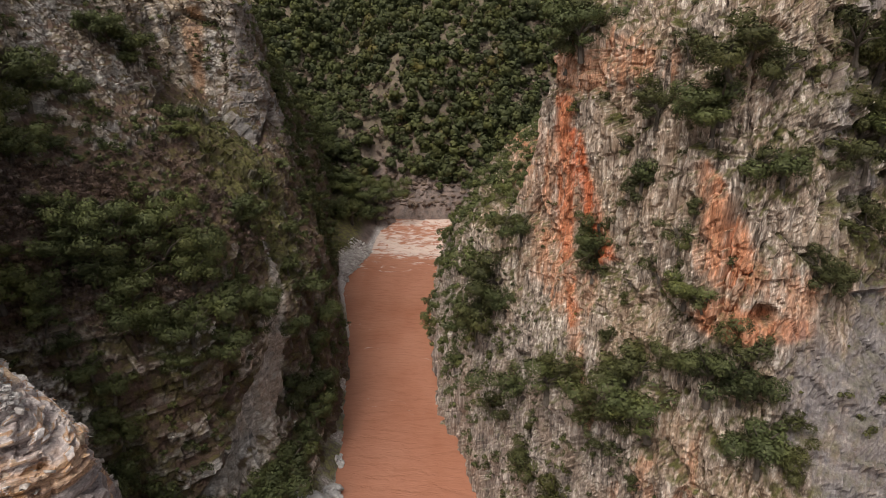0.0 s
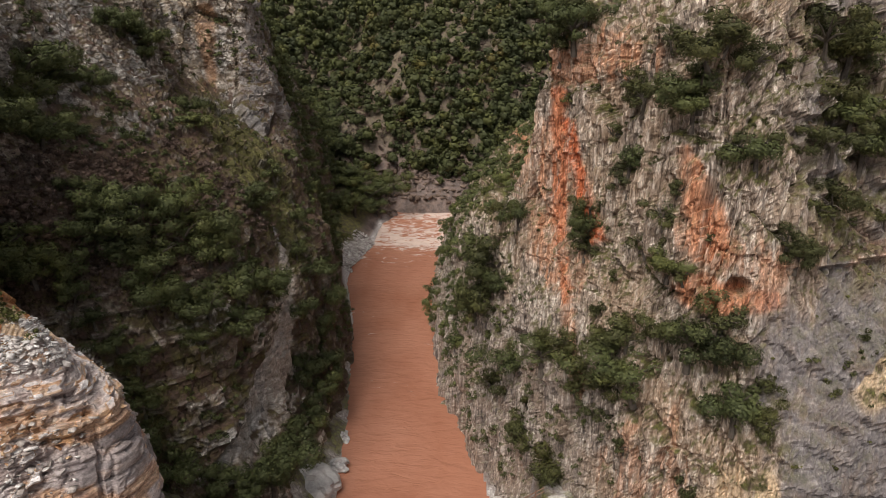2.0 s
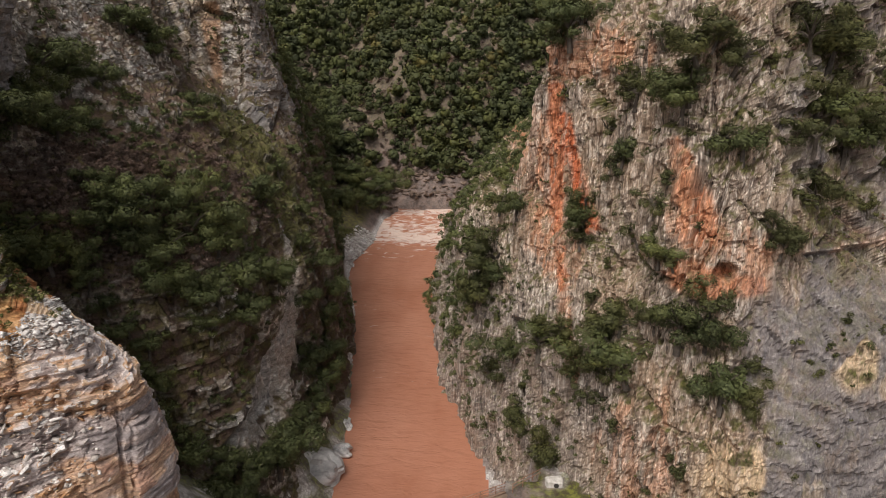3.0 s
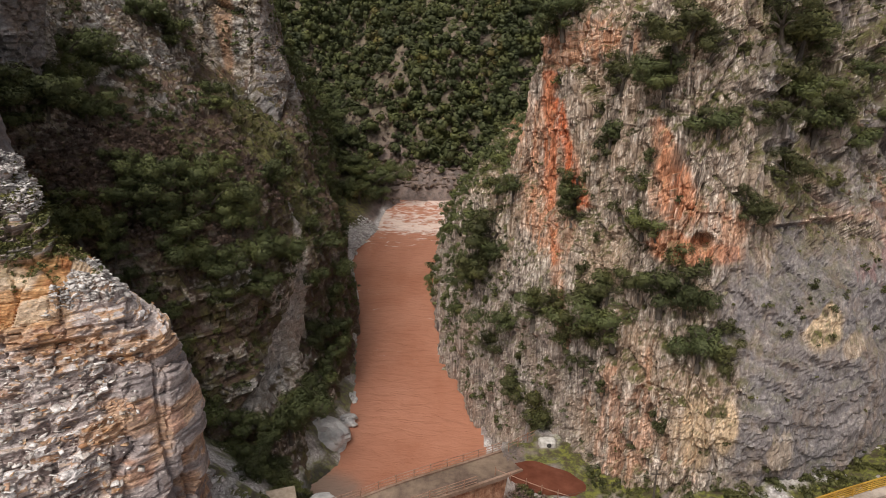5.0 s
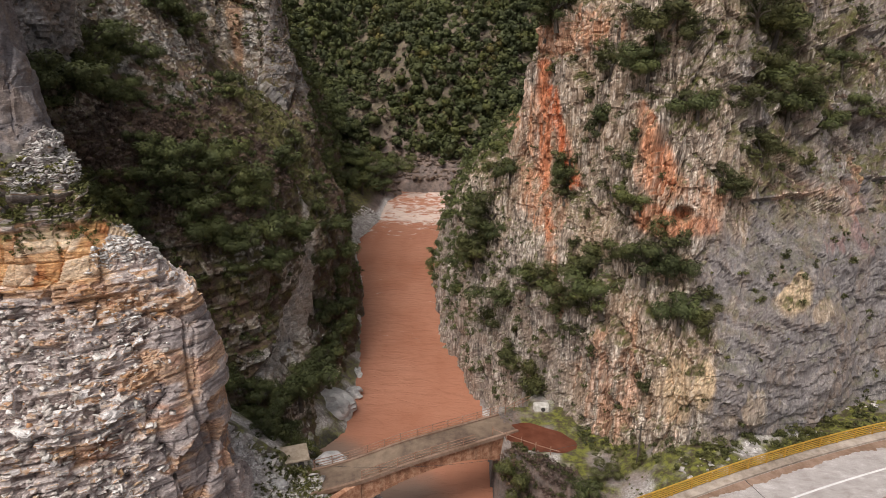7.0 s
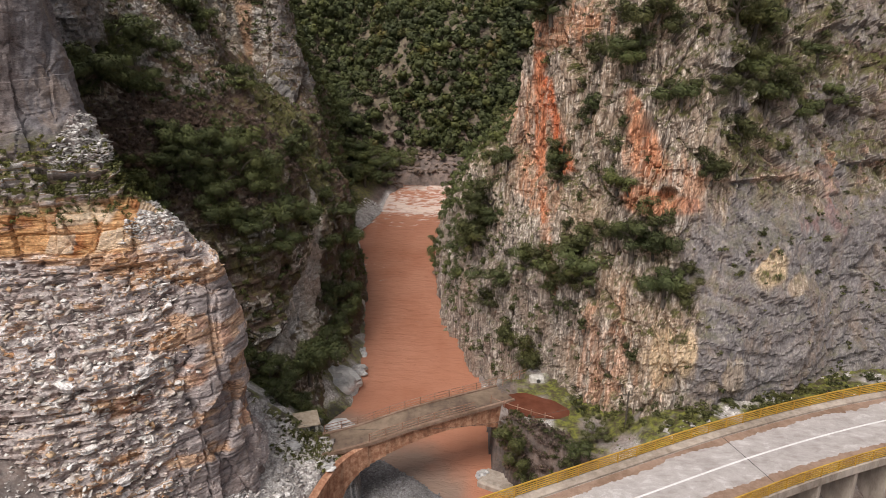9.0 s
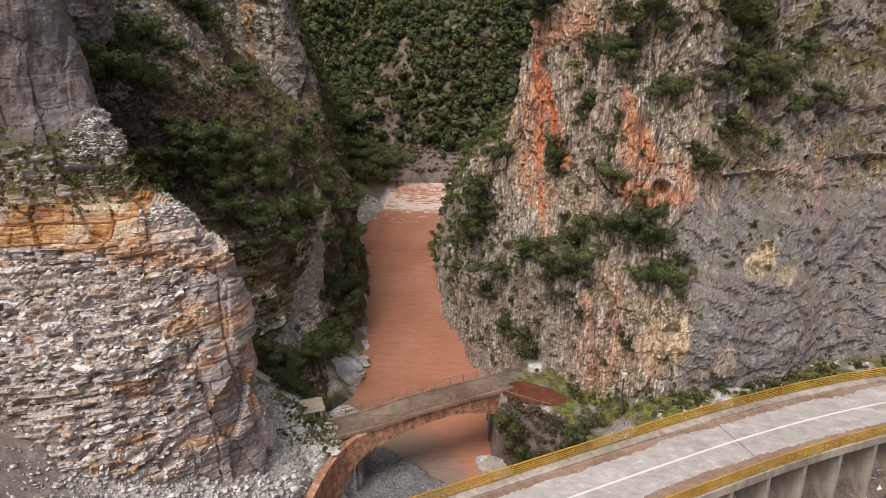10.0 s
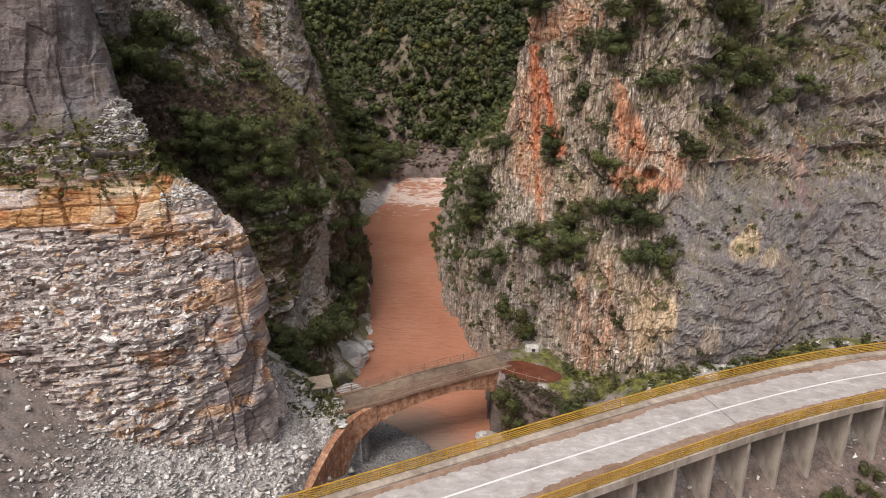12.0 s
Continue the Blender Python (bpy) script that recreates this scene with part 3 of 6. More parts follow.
    buff = face * smooth(-42.2, -43.4, p[:, 0]) * smooth(-50, -47, p[:, 0]) * smooth(-0.2, 0.1, speck)
    # Buttress gets darker grey beds towards its right side; so does the flank.
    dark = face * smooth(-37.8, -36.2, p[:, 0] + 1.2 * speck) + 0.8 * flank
    extra = {"stain": 0.75 * fissure, "moss": moss, "red": 0 * up, "tan": 0.55 * buff, "slick": np.clip(np.max([0.4 * strip_wall, knob, 0.85 * dark], axis=0), 0, 1), "damp_shade": 0.5 - 0.42 * np.maximum(buttress, strip_wall), "dip": beds, "lush": lush}
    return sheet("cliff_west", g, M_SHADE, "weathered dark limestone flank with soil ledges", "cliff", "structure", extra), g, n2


def quarried_cliff():
    """The bedded limestone road cut."""
    levels = [
        (6, [(-75, 2), (-40, 11), (-28, 16), (-20, 26.5), (-17.4, 32), (-20, 39), (-28, 48)]),
        (17, [(-75, 9), (-40, 16), (-29.5, 18.4), (-22.2, 25.6), (-19.3, 30), (-21.4, 36), (-30, 45)]),
        (26, [(-75, 10), (-36, 20), (-27.6, 22.6), (-22.3, 27.8), (-20.3, 32), (-22, 36.4), (-31.5, 44)]),
        (33, [(-75, 14), (-38, 25), (-30, 26.6), (-24.4, 29.8), (-21.7, 32.7), (-24.3, 36.6), (-34, 44)]),
        (37.5, [(-75, 16), (-38, 26.3), (-31, 28.1), (-27.2, 30.5), (-25.3, 32.3), (-29, 36.6), (-38, 44)]),
    ]
    levels += [
        (39.5, [(-75, 17), (-38.5, 27), (-33.5, 28.8), (-31, 31), (-29.9, 33), (-32.8, 37), (-41.5, 44)]),
        (42, [(-75, 18.5), (-40, 29), (-36, 30.4), (-32.2, 32), (-30.6, 33.4), (-33, 37.4), (-43, 45)]),
        (47, [(-75, 20), (-42, 31), (-38.6, 33), (-36.4, 35), (-35.6, 37), (-38.6, 41), (-49, 47)]),
        (60, [(-75, 21), (-43.5, 32), (-39.6, 34), (-38.4, 36), (-38.6, 38.5), (-42, 43), (-54, 48)]),
        (85, [(-90, 40), (-72, 44), (-68, 46), (-66, 48), (-66, 50), (-68, 53), (-76, 57)]),
    ]
    g = contour_surface(levels, 430, 540)
    n = normals_of(g)
    p = g.reshape(-1, 3)
    along = np.concatenate([np.zeros((g.shape[0], 1)), np.cumsum(np.linalg.norm(np.diff(g, axis=1), axis=2), axis=1)], 1).reshape(-1)
    lift = p[:, 2] + 0.5 * fbm(p * 0.1, 2, 80) + 0.07 * fbm(p * 1.2, 2, 82) - 0.03 * along
    shift = along + 0.5 * fbm(p * 0.7, 3, 84)
    massive = smooth(34.8, 35.4, p[:, 2]) * smooth(39.8, 39.2, p[:, 2])
    pillar = smooth(-24.5, -22.5, p[:, 0]) * smooth(33, 31, p[:, 2])
    wall = smooth(42.5, 44, p[:, 2]) * smooth(-33, -36, p[:, 0])
    calm = np.clip(np.maximum(np.maximum(0.8 * massive, 0.85 * pillar), 0.97 * wall), 0, 1)
    big, be = courses(shift, lift, 1.7, 3.4, 83)
    mid, me = courses(shift, lift, 0.55, 2.0, 86)
    thin, te = courses(shift, lift, 0.27, 0.8, 89)
    loose, lj = cells(np.stack([shift * 1.1, p[:, 0] * 0.2, lift * 2.2], 1), 85)
    scrap = smooth(-0.15, 0.2, fbm(p * 0.22, 3, 99)) * smooth(35, 33, p[:, 2])
    slabs, se = courses(shift + 1.5 * fbm(p * 0.1, 2, 96), lift, 4.4, 3.6, 91)
    facet, fj = cells(p * (0.3, 0.3, 0.13), 88)
    plate, pj = cells(p * (0.3, 0.3, 0.2), 100)
    blocky = np.maximum(pillar, 0.85 * massive)
    rubble = fbm(p * 0.9, 4, 81)
    d = 0.8 * fbm(p * 0.14, 3, 87) + (0.5 - 0.35 * blocky) * (1 - 0.85 * wall) * (big - 0.5) + blocky * (0.5 * plate - 0.25 * smooth(0.06, 0, pj)) + wall * (0.5 * (1 - 2 * np.abs(fbm(p * (0.4, 0.4, 0.12), 4, 90))) + 0.25 * (slabs - 0.5) + 0.25 * facet - 0.12 * smooth(0.04, 0, fj)) + (1 - calm) * ((0.85 - 0.5 * scrap) * (mid - 0.5) + (0.45 - 0.15 * scrap) * (thin - 0.5) + scrap * 0.32 * loose + 0.25 * rubble) + calm * 0.2 * rubble
    d -= 0.2 * (1 - wall) * smooth(0.1, 0.0, be) + 0.5 * pillar * smooth(0.1, 0, np.abs(fbm(p * (0.35, 0.35, 0.02), 2, 92)))
    g = g + n * d.reshape(g.shape[:2])[..., None]
    n2 = normals_of(g)
    p = g.reshape(-1, 3)
    up = n2[..., 2].reshape(-1)
    moss = smooth(0.1, 0.5, up + 0.3 * fbm(p * 0.5, 3, 95)) * smooth(38, 40, p[:, 2] + fbm(p * 0.4, 2, 94)) * smooth(46, 43.5, p[:, 2])
    rust_n = fbm(p * (0.22, 0.22, 0.8), 4, 97)
    band = smooth(35.2, 35.8, p[:, 2] + 0.6 * rust_n) * smooth(39.8, 39.2, p[:, 2]) * smooth(-25.5, -28, p[:, 0] - 2 * rust_n)
    patchy = 0.65 * smooth(0.16, 0.36, rust_n + 0.15 * smooth(-27, -24, p[:, 0])) * smooth(42, 40, p[:, 2]) * smooth(13, 16, p[:, 2])
    stain = np.clip(np.maximum(band * smooth(-0.55, 0.0, rust_n + 0.3 * (big - 0.5) + 0.2), patchy), 0, 1)
    red = smooth(0.1, 0.5, fbm(p * 0.6, 3, 98)) * 0.9
    block = smooth(1.15, 0.85, np.max(np.abs((p - (-31.2, 27.6, 38.6)) / (1.9, 3, 0.75)), axis=1))
    pale_cap = np.maximum(smooth(0.78, 0.9, big) * band * 0.8, block)
    edge_pillar = wall * smooth(-38.6, -37.6, p[:, 0])
    slate = np.maximum(0.3 * wall + 0.6 * edge_pillar, 0.6 * pillar * smooth(0.15, -0.1, rust_n + 0.2 * plate))
    tone = np.clip((0.45 * mid + 0.55 * thin) * (1 - 0.8 * scrap) + 0.8 * scrap * (0.5 + 0.55 * loose) + 0.1 * rubble, 0, 1)
    tone = tone * (1 - wall) + wall * (0.03 + 0.13 * fbm(p * (0.3, 0.3, 0.5), 5, 93) + 0.05 * (slabs - 0.5))
    tone = tone * (1 - pillar) + pillar * (0.3 + 0.12 * plate + 0.3 * np.clip(rust_n, -0.4, 1))
    loam = smooth(-30, -37, p[:, 0] + 0.4 * (p[:, 2] - 20) + 3 * rubble) * smooth(30, 24, p[:, 2])
    damp_shade = np.clip(0.35 * smooth(0.3, 0.7, up) + 0.5 * loam, 0, 1)
    tone = tone * (1 - 0.85 * loam) + 0.85 * loam * np.clip(0.14 + 0.15 * rubble + 0.5 * smooth(0.9, 0.95, thin), 0, 1)
    return sheet("cliff_near", g, M_STRATA, "broken bedded limestone road cut with rust stains", "cliff", "structure", {"stain": stain * (1 - 0.8 * pale_cap), "red": red, "tan": pale_cap, "slick": slate, "moss": moss, "damp_shade": damp_shade, "tone": tone, "dip": lift}), g, n2


EAST, EAST_G, EAST_N = east_cliff()
WEST, WEST_G, WEST_N = west_cliff()
NEAR, NEAR_G, NEAR_N = quarried_cliff()


# ---------------------------------------------------------------- ground, far hillside, river
def bank_left(y):
    return np.interp(y, [-80, 20, 34, 41, 44, 50, 57, 61, 65, 80, 120, 142, 150, 164, 178, 192], [-13, -13, -12, -10, -12, -17, -17.5, -15, -15.2, -16.2, -22.5, -28, -28.5, -25.5, -25, -18])


def bank_right(y):
    return np.interp(y, [-80, 20, 36, 43, 45, 46.5, 52, 66, 80, 90, 120, 150, 190], [8, 8, 8.5, 8.0, 7.4, 6.0, 5.5, 4.5, 3, -2, -5.5, -3, 14])


def river_level(y):
    return np.interp(y, [140, 165, 185, 215], [0, 1.8, 4.5, 6])


def road_line(x):
    return np.interp(x, [-70, -30, -12, 1, 12.1, 24.3, 31.2, 38.7, 46.3, 54, 66, 90], [-26, -3.6, 6.5, 13.8, 20, 26.7, 30.3, 33.8, 36.9, 39.4, 42.4, 46])


def ground_height(x, y):
    left, right = bank_left(y) - x, x - bank_right(y)
    far = np.maximum(0, y - 186 - 0.1 * np.abs(x + 14))
    talus = np.minimum(2.4 * left, 7.4 + 0.7 * np.maximum(left - 3.0, 0)) * smooth(58, 44, y) + np.minimum(0.8 * left, 4 + 0.3 * left) * smooth(44, 58, y)
    across = (y - road_line(x)) * 0.88
    north = 9.7 + 4.4 * smooth(17, 27, x)
    south = np.maximum(7.4 + 0.22 * (across + 5), 1.0)
    east = south + (north - south) * smooth(-5.5, 4.0, across)
    rim = x - np.interp(y, [30, 33, 38.0, 41.6, 43.4, 44.8, 46.2, 48, 60], [24, 21, 16.0, 12.2, 9.8, 8.0, 6.3, 5.2, 4.4])
    low = np.clip(np.minimum(1.6 * right, 1.5 + 0.5 * right), None, 5.0)
    east = np.where(across > 0, low + (np.maximum(east, low) - low) * smooth(-2.0, 0.2, rim), east)
    sunk = smooth(53.5, 56, y) * smooth(10.5, 8.5, x)
    east = east * (1 - sunk) + np.minimum(east, 0.5) * sunk
    east = np.minimum(9.0 * np.maximum(right + 0.3, 0), east)
    bar = smooth(1.2, -1.2, (x + 5.6) * 0.63 + (y - 46.5) * 0.78) * smooth(4.5, 1.0, x) * smooth(8, 14, y)
    heap = 8.6 - 0.9 * np.maximum(0, np.hypot((x + 15.5) / 1.25, y - 38) - 2.6)
    behind = np.interp(y, [26, 29.5, 33.5, 36.6, 38.6, 42], [-15.2, -14.6, -13.6, -12.2, -10.2, -10.2]) - 0.4
    talus = np.where(x < behind, np.maximum(talus, np.minimum(heap, 8.6)), talus)
    z = np.where(left > 0, talus, np.where(right > 0, east, (-1.2 - 0.1 * np.minimum(-left, -right)) * (1 - bar) + 0.4 * bar))
    z = np.where(np.abs(x) > 90, np.maximum(z, 40), np.minimum(z, 30))
    hill = 0.8 * far + 7 * smooth(0, 3, far)
    z = z + river_level(y) * (far <= 0)
    z = np.where(far > 0, np.maximum(hill, np.minimum(z, 20)), z)
    q = ((x - 10.8) * 0.93 - (y - 47.0) * 0.37) / 4.2, ((x - 10.8) * 0.37 + (y - 47.0) * 0.93) / 2.5
    z = z - 0.2 * smooth(1.2, 0.9, np.sqrt(q[0] ** 2 + q[1] ** 2))
    return np.minimum(z, 260)


def hill_relief(x, y):
    """Spurs and gullies of the far hillside."""
    q = np.stack([x, y, 0 * x], -1).reshape(-1, 3)
    gully = np.exp(-((x + 20 + 0.42 * (y - 190)) / (7 + 0.06 * (y - 190))) ** 2) * smooth(188, 205, y)
    return 5 * fbm(q * 0.04, 4, 105).reshape(x.shape) + 9 * fbm(q * (0.022, 0.01, 1), 2, 108).reshape(x.shape) * smooth(190, 230, y) - 7 * gully


def ground():
    xs = np.concatenate([np.linspace(-1500, -130, 20), np.linspace(-125, -42, 35), np.linspace(-41, 61, 270), np.linspace(63, 150, 25), np.linspace(160, 1500, 20)])
    ys = np.concatenate([np.linspace(-1200, -90, 15), np.linspace(-85, -1, 40), np.linspace(0, 60, 180), np.linspace(61, 176, 80), np.linspace(177, 330, 100), np.linspace(334, 480, 25), np.linspace(500, 1500, 15)])
    x, y = np.meshgrid(xs, ys)
    z = ground_height(x, y)
    p = np.stack([x, y, z], -1).reshape(-1, 3)
    far = smooth(175, 200, y)
    terrace = smooth(5.5, 7.5, x) * smooth(36, 40, y) * smooth(62, 58, y) * smooth(20, 16, x)
    relief = 0.5 * fbm(p * 0.5, 4, 101) + 0.15 * fbm(p * 2.0, 3, 103)
    z = z + relief.reshape(x.shape) * smooth(-1.5, 0.5, z) * (1 - 0.8 * terrace) + far * hill_relief(x, y)
    shelf = (z / 1.6 + 0.6 * fbm(p * 0.1, 3, 106).reshape(x.shape)) % 1.0
    z = z + smooth(180, 188, y) * smooth(230, 205, y) * 1.1 * (0.5 - shelf)
    g = np.stack([x, y, z], -1)
    blot = fbm(p * 0.35, 4, 107).reshape(x.shape)
    across = (y - road_line(x)) * 0.88
    moss = smooth(-0.3, 0.15, blot + 0.1) * smooth(7, 9.2, z) * smooth(6, 9, x) * smooth(3, 5, across) * (y < 70)
    moss = np.maximum(moss, 0.9 * smooth(0.0, 0.3, blot) * smooth(7, 9, z) * (x < -11) * (y > 36) * (y < 46))
    moss = np.maximum(moss, 0.85 * smooth(-0.4, 0.0, blot) * (x < -12) * smooth(42, 46, y) * smooth(140, 120, y))
    moss = np.maximum(moss, 0.3 * smooth(14, 26, z) * far)
    shore = (bank_left(y) - x)
    moss = np.maximum(moss, 0.8 * smooth(2.5, 5, shore) * smooth(90, 110, y) * smooth(190, 180, y))
    track = smooth(2.2, 1.2, np.abs((x - 7) * -0.55 + (y - 50) * 0.83)) * (x > 5) * (x < 9) * (y > 44) * (y < 54)
    moss = moss * (1 - 0.9 * track)
    earth = fbm(p * 0.12, 4, 109).reshape(x.shape)
    stain = np.clip(smooth(-0.1, 0.35, earth) * smooth(2, 8, x) * 0.8 + smooth(176, 184, y) + track, 0, 1)
    stain = np.maximum(stain, smooth(16, 22, x) * smooth(-1, -3, across))
    stain = np.maximum(stain, smooth(0.4, 1.6, shore - 3.5 * np.exp(-((y - 156) / 8) ** 2)) * smooth(90, 110, y))
    stain = np.maximum(stain, smooth(158, 170, y) * smooth(2.5, 5, z - river_level(y)))
    rim = x - np.interp(y, [30, 33, 38.0, 41.6, 43.4, 44.8, 46.2, 48, 60], [24, 21, 16.0, 12.2, 9.8, 8.0, 6.3, 5.2, 4.4])
    scarp = smooth(0.9, 0.3, rim) * (x > 3.5) * (across > 0) * (y < 60) * (y > 30)
    moss = moss * (1 - scarp)
    stain = np.maximum(stain, scarp)
    stain = np.maximum(stain, smooth(-28, -34, x + 5 * earth) * (y < 40) * 0.85)
    stain = np.maximum(stain, 0.85 * smooth(47, 50, y) * smooth(95, 85, y) * (x > 0) * (x < 10) * smooth(0.1, -0.2, blot))
    return sheet("ground", g, M_GROUND, "stony river banks, scree and grass below the cliffs", "ground", "structure", {"moss": moss, "stain": stain, "wet": smooth(1.6, 0.8, z) * (y < 60)}, True)


GROUND = ground()


def river():
    xs, ys = np.linspace(-45, 25, 120), np.linspace(-90, 215, 420)
    x, y = np.meshgrid(xs, ys)
    p = np.stack([x, y, 0 * x], -1).reshape(-1, 3)
    rough = smooth(150, 165, y)
    z = 0.05 * fbm(p * (0.5, 1.3, 1), 3, 111).reshape(x.shape) * (1 + 5 * rough) + river_level(y)
    side = (x + 8.0) * 0.63 + (y - 46.5) * 0.78
    # Silty water by the gravel bar, reaching out as painted grey sky reflection.
    silt_sheen = 0.9 * smooth(9.0, 3.0, side + 2.5 * fbm(p * 0.3, 3, 115).reshape(x.shape)) * smooth(4, 1, x) * smooth(5, 12, y) * (y < 60)
    foam = 0.25 * smooth(146, 168, y) - 0.04 * smooth(180, 195, y) + 0.1 * fbm(p * (0.1, 0.15, 1), 2, 113).reshape(x.shape) + 0.06 * smooth(60, 110, y)
    return sheet("river_water", np.stack([x, y, z], -1), M_WATER, "muddy red-brown river in flood with foaming rapids", "river", "structure", {"foam": foam, "silt_sheen": silt_sheen}, True)


RIVER = river()
# ---------------------------------------------------------------- parts and boxes
def part(name, bm, material, parent=None, label=""):
    mesh = bpy.data.meshes.new(name)
    bm.to_mesh(mesh)
    bm.free()
    mesh.materials.append(material)
    ob = new(name, mesh)
    ob.parent = parent
    return tagged(ob, label)


def thing(name, at, label, category, group="", kind=""):
    ob = new(name)
    ob.location = at
    return tagged(ob, label, category, group, kind)


def box(bm, lo, hi, turn=0.0, at=(0, 0, 0), bevel=0.0, jitter=0.0):
    """A box from corner lo to corner hi, turned about z and moved to at, with worn edges."""
    size = [b - a for a, b in zip(lo, hi)]
    mid = [(a + b) / 2 for a, b in zip(lo, hi)]
    m = Matrix.Translation(at) @ Matrix.Rotation(turn, 4, "Z") @ Matrix.Translation(mid) @ Matrix.Diagonal((*size, 1))
    made = bmesh.ops.create_cube(bm, size=1.0, matrix=m)["verts"]
    if bevel:
        bmesh.ops.bevel(bm, geom=list({e for v in made for e in v.link_edges}), offset=bevel, segments=1, affect="EDGES")
    elif jitter:
        for v in made:
            v.co += Vector((random.uniform(-jitter, jitter) for _ in range(3)))
    return made


def tube(bm, a, b, r0, r1=None, sides=6):
    a, b = Vector(a), Vector(b)
    d = b - a
    m = Matrix.Translation((a + b) / 2) @ d.to_track_quat("Z", "Y").to_matrix().to_4x4()
    bmesh.ops.create_cone(bm, cap_ends=True, segments=sides, radius1=r0, radius2=r0 if r1 is None else r1, depth=d.length, matrix=m)


def strip(bm, left, right, low=None):
    """A ribbon between two lines of points; with low, a slab that deep."""
    a, b = [bm.verts.new(p) for p in left], [bm.verts.new(p) for p in right]
    for k in range(len(a) - 1):
        bm.faces.new((a[k], b[k], b[k + 1], a[k + 1]))
    if low:
        c, d = [bm.verts.new((p[0], p[1], p[2] - low)) for p in left], [bm.verts.new((p[0], p[1], p[2] - low)) for p in right]
        for k in range(len(a) - 1):
            bm.faces.new((c[k + 1], d[k + 1], d[k], c[k]))
            bm.faces.new((a[k], a[k + 1], c[k + 1], c[k]))
            bm.faces.new((b[k + 1], b[k], d[k], d[k + 1]))
        bm.faces.new((a[0], c[0], d[0], b[0]))
        bm.faces.new((b[-1], d[-1], c[-1], a[-1]))


# ---------------------------------------------------------------- the road viaduct
ROAD_Z = 15.5
ROAD = spline([(-70, -26), (-30, -3.6), (-12, 6.5), (1, 13.8), (12.1, 20), (24.3, 26.7), (31.2, 30.3), (38.7, 33.8), (46.3, 36.9), (54, 39.4), (66, 42.4), (90, 46)], 90)
ROAD_D = np.gradient(ROAD, axis=0)
ROAD_D /= np.linalg.norm(ROAD_D, axis=1)[:, None]
ROAD_N = np.stack([-ROAD_D[:, 1], ROAD_D[:, 0]], 1)


def beside(offset, z):
    p = ROAD + ROAD_N * offset
    return [(x, y, z) for x, y in p]


def road():
    ob = thing("road_viaduct", (0, 0, 0), "grey two-lane concrete viaduct road on fin piers", "road", kind="structure")
    bm = bmesh.new()
    strip(bm, beside(3.55, ROAD_Z), beside(-4.35, ROAD_Z), 0.5)
    part("carriageway", bm, M_ASPHALT, ob, "worn pale asphalt with mud along the edges")
    bm = bmesh.new()
    strip(bm, beside(4.65, ROAD_Z + 0.22), beside(3.56, ROAD_Z + 0.2), 0.75)
    part("kerb", bm, M_CONCRETE, ob, "raised concrete kerb beside the rock")
    bm = bmesh.new()
    strip(bm, beside(-4.36, ROAD_Z + 0.12), beside(-4.95, ROAD_Z + 0.12), 0.8)
    part("kerb", bm, M_CONCRETE, ob, "stained concrete edge beam over the piers")
    bm = bmesh.new()
    strip(bm, beside(0.11, ROAD_Z + 0.008), beside(-0.11, ROAD_Z + 0.008))
    part("centre_line", bm, M_LINE, ob, "continuous white centre line")
    for inner, outer, seed in ((2.75, 3.52, 3), (-2.75, -4.32, 5)):
        bm = bmesh.new()
        fine_road = spline([tuple(q) for q in ROAD], 1200)
        dirn = np.gradient(fine_road, axis=0)
        dirn /= np.linalg.norm(dirn, axis=1)[:, None]
        nrm = np.stack([-dirn[:, 1], dirn[:, 0]], 1)
        q3 = np.concatenate([fine_road, np.full((1200, 1), 0.0)], 1)
        wob = 0.5 * fbm(q3 * 0.2, 3, seed) + 0.35 * fbm(q3 * 2.2, 4, seed + 1, 0.75)
        a = fine_road + nrm * (inner + wob)[:, None]
        b = fine_road + nrm * outer
        strip(bm, [(x, y, ROAD_Z + 0.005) for x, y in a], [(x, y, ROAD_Z + 0.005) for x, y in b])
        part("mud_strip", bm, M_MUD, ob, "dried brown mud along the road edge")
    joint = bmesh.new()
    strip(joint, [(28.0, 33.35, ROAD_Z + 0.006), (30.8, 25.0, ROAD_Z + 0.006)], [(28.07, 33.37, ROAD_Z + 0.006), (30.87, 25.02, ROAD_Z + 0.006)])
    part("expansion_joint", joint, M_DARK, ob, "dark transverse expansion joint")
    s = np.concatenate([[0], np.cumsum(np.linalg.norm(np.diff(ROAD, axis=0), axis=1))])

    def at(dist):
        return [np.interp(dist, s, ROAD[:, k]) for k in (0, 1)], math.atan2(np.interp(dist, s, ROAD_D[:, 1]), np.interp(dist, s, ROAD_D[:, 0]))
    start = s[np.argmin(np.abs(ROAD[:, 0] - 20))]
    fin = bmesh.new()
    box(fin, (-0.22, -4.75, -11.5), (0.22, 2.8, 0), bevel=0.03)
    first = None
    for k in range(-2, 12):
        (x, y), a = at(start + 4.85 * k)
        if first is None:
            first = part("fin_pier", fin, M_CONCRETE, ob, "board-marked concrete fin pier")
            o = first
        else:
            o = first.copy()
            scene.collection.objects.link(o)
        o.location, o.rotation_euler = (x, y, ROAD_Z - 0.52), (0, 0, a)
    arch = bmesh.new()
    (x, y), a = at(start - 4.85 * 2 - 9)
    ring_of_arch(arch, 8.2, 7.6, 0.9, 7.0)
    o = part("arch_rib", arch, M_CONCRETE, ob, "concrete arch rib below the deck")
    o.location, o.rotation_euler = (x, y, ROAD_Z - 10.5), (0, 0, a)
    return s, at


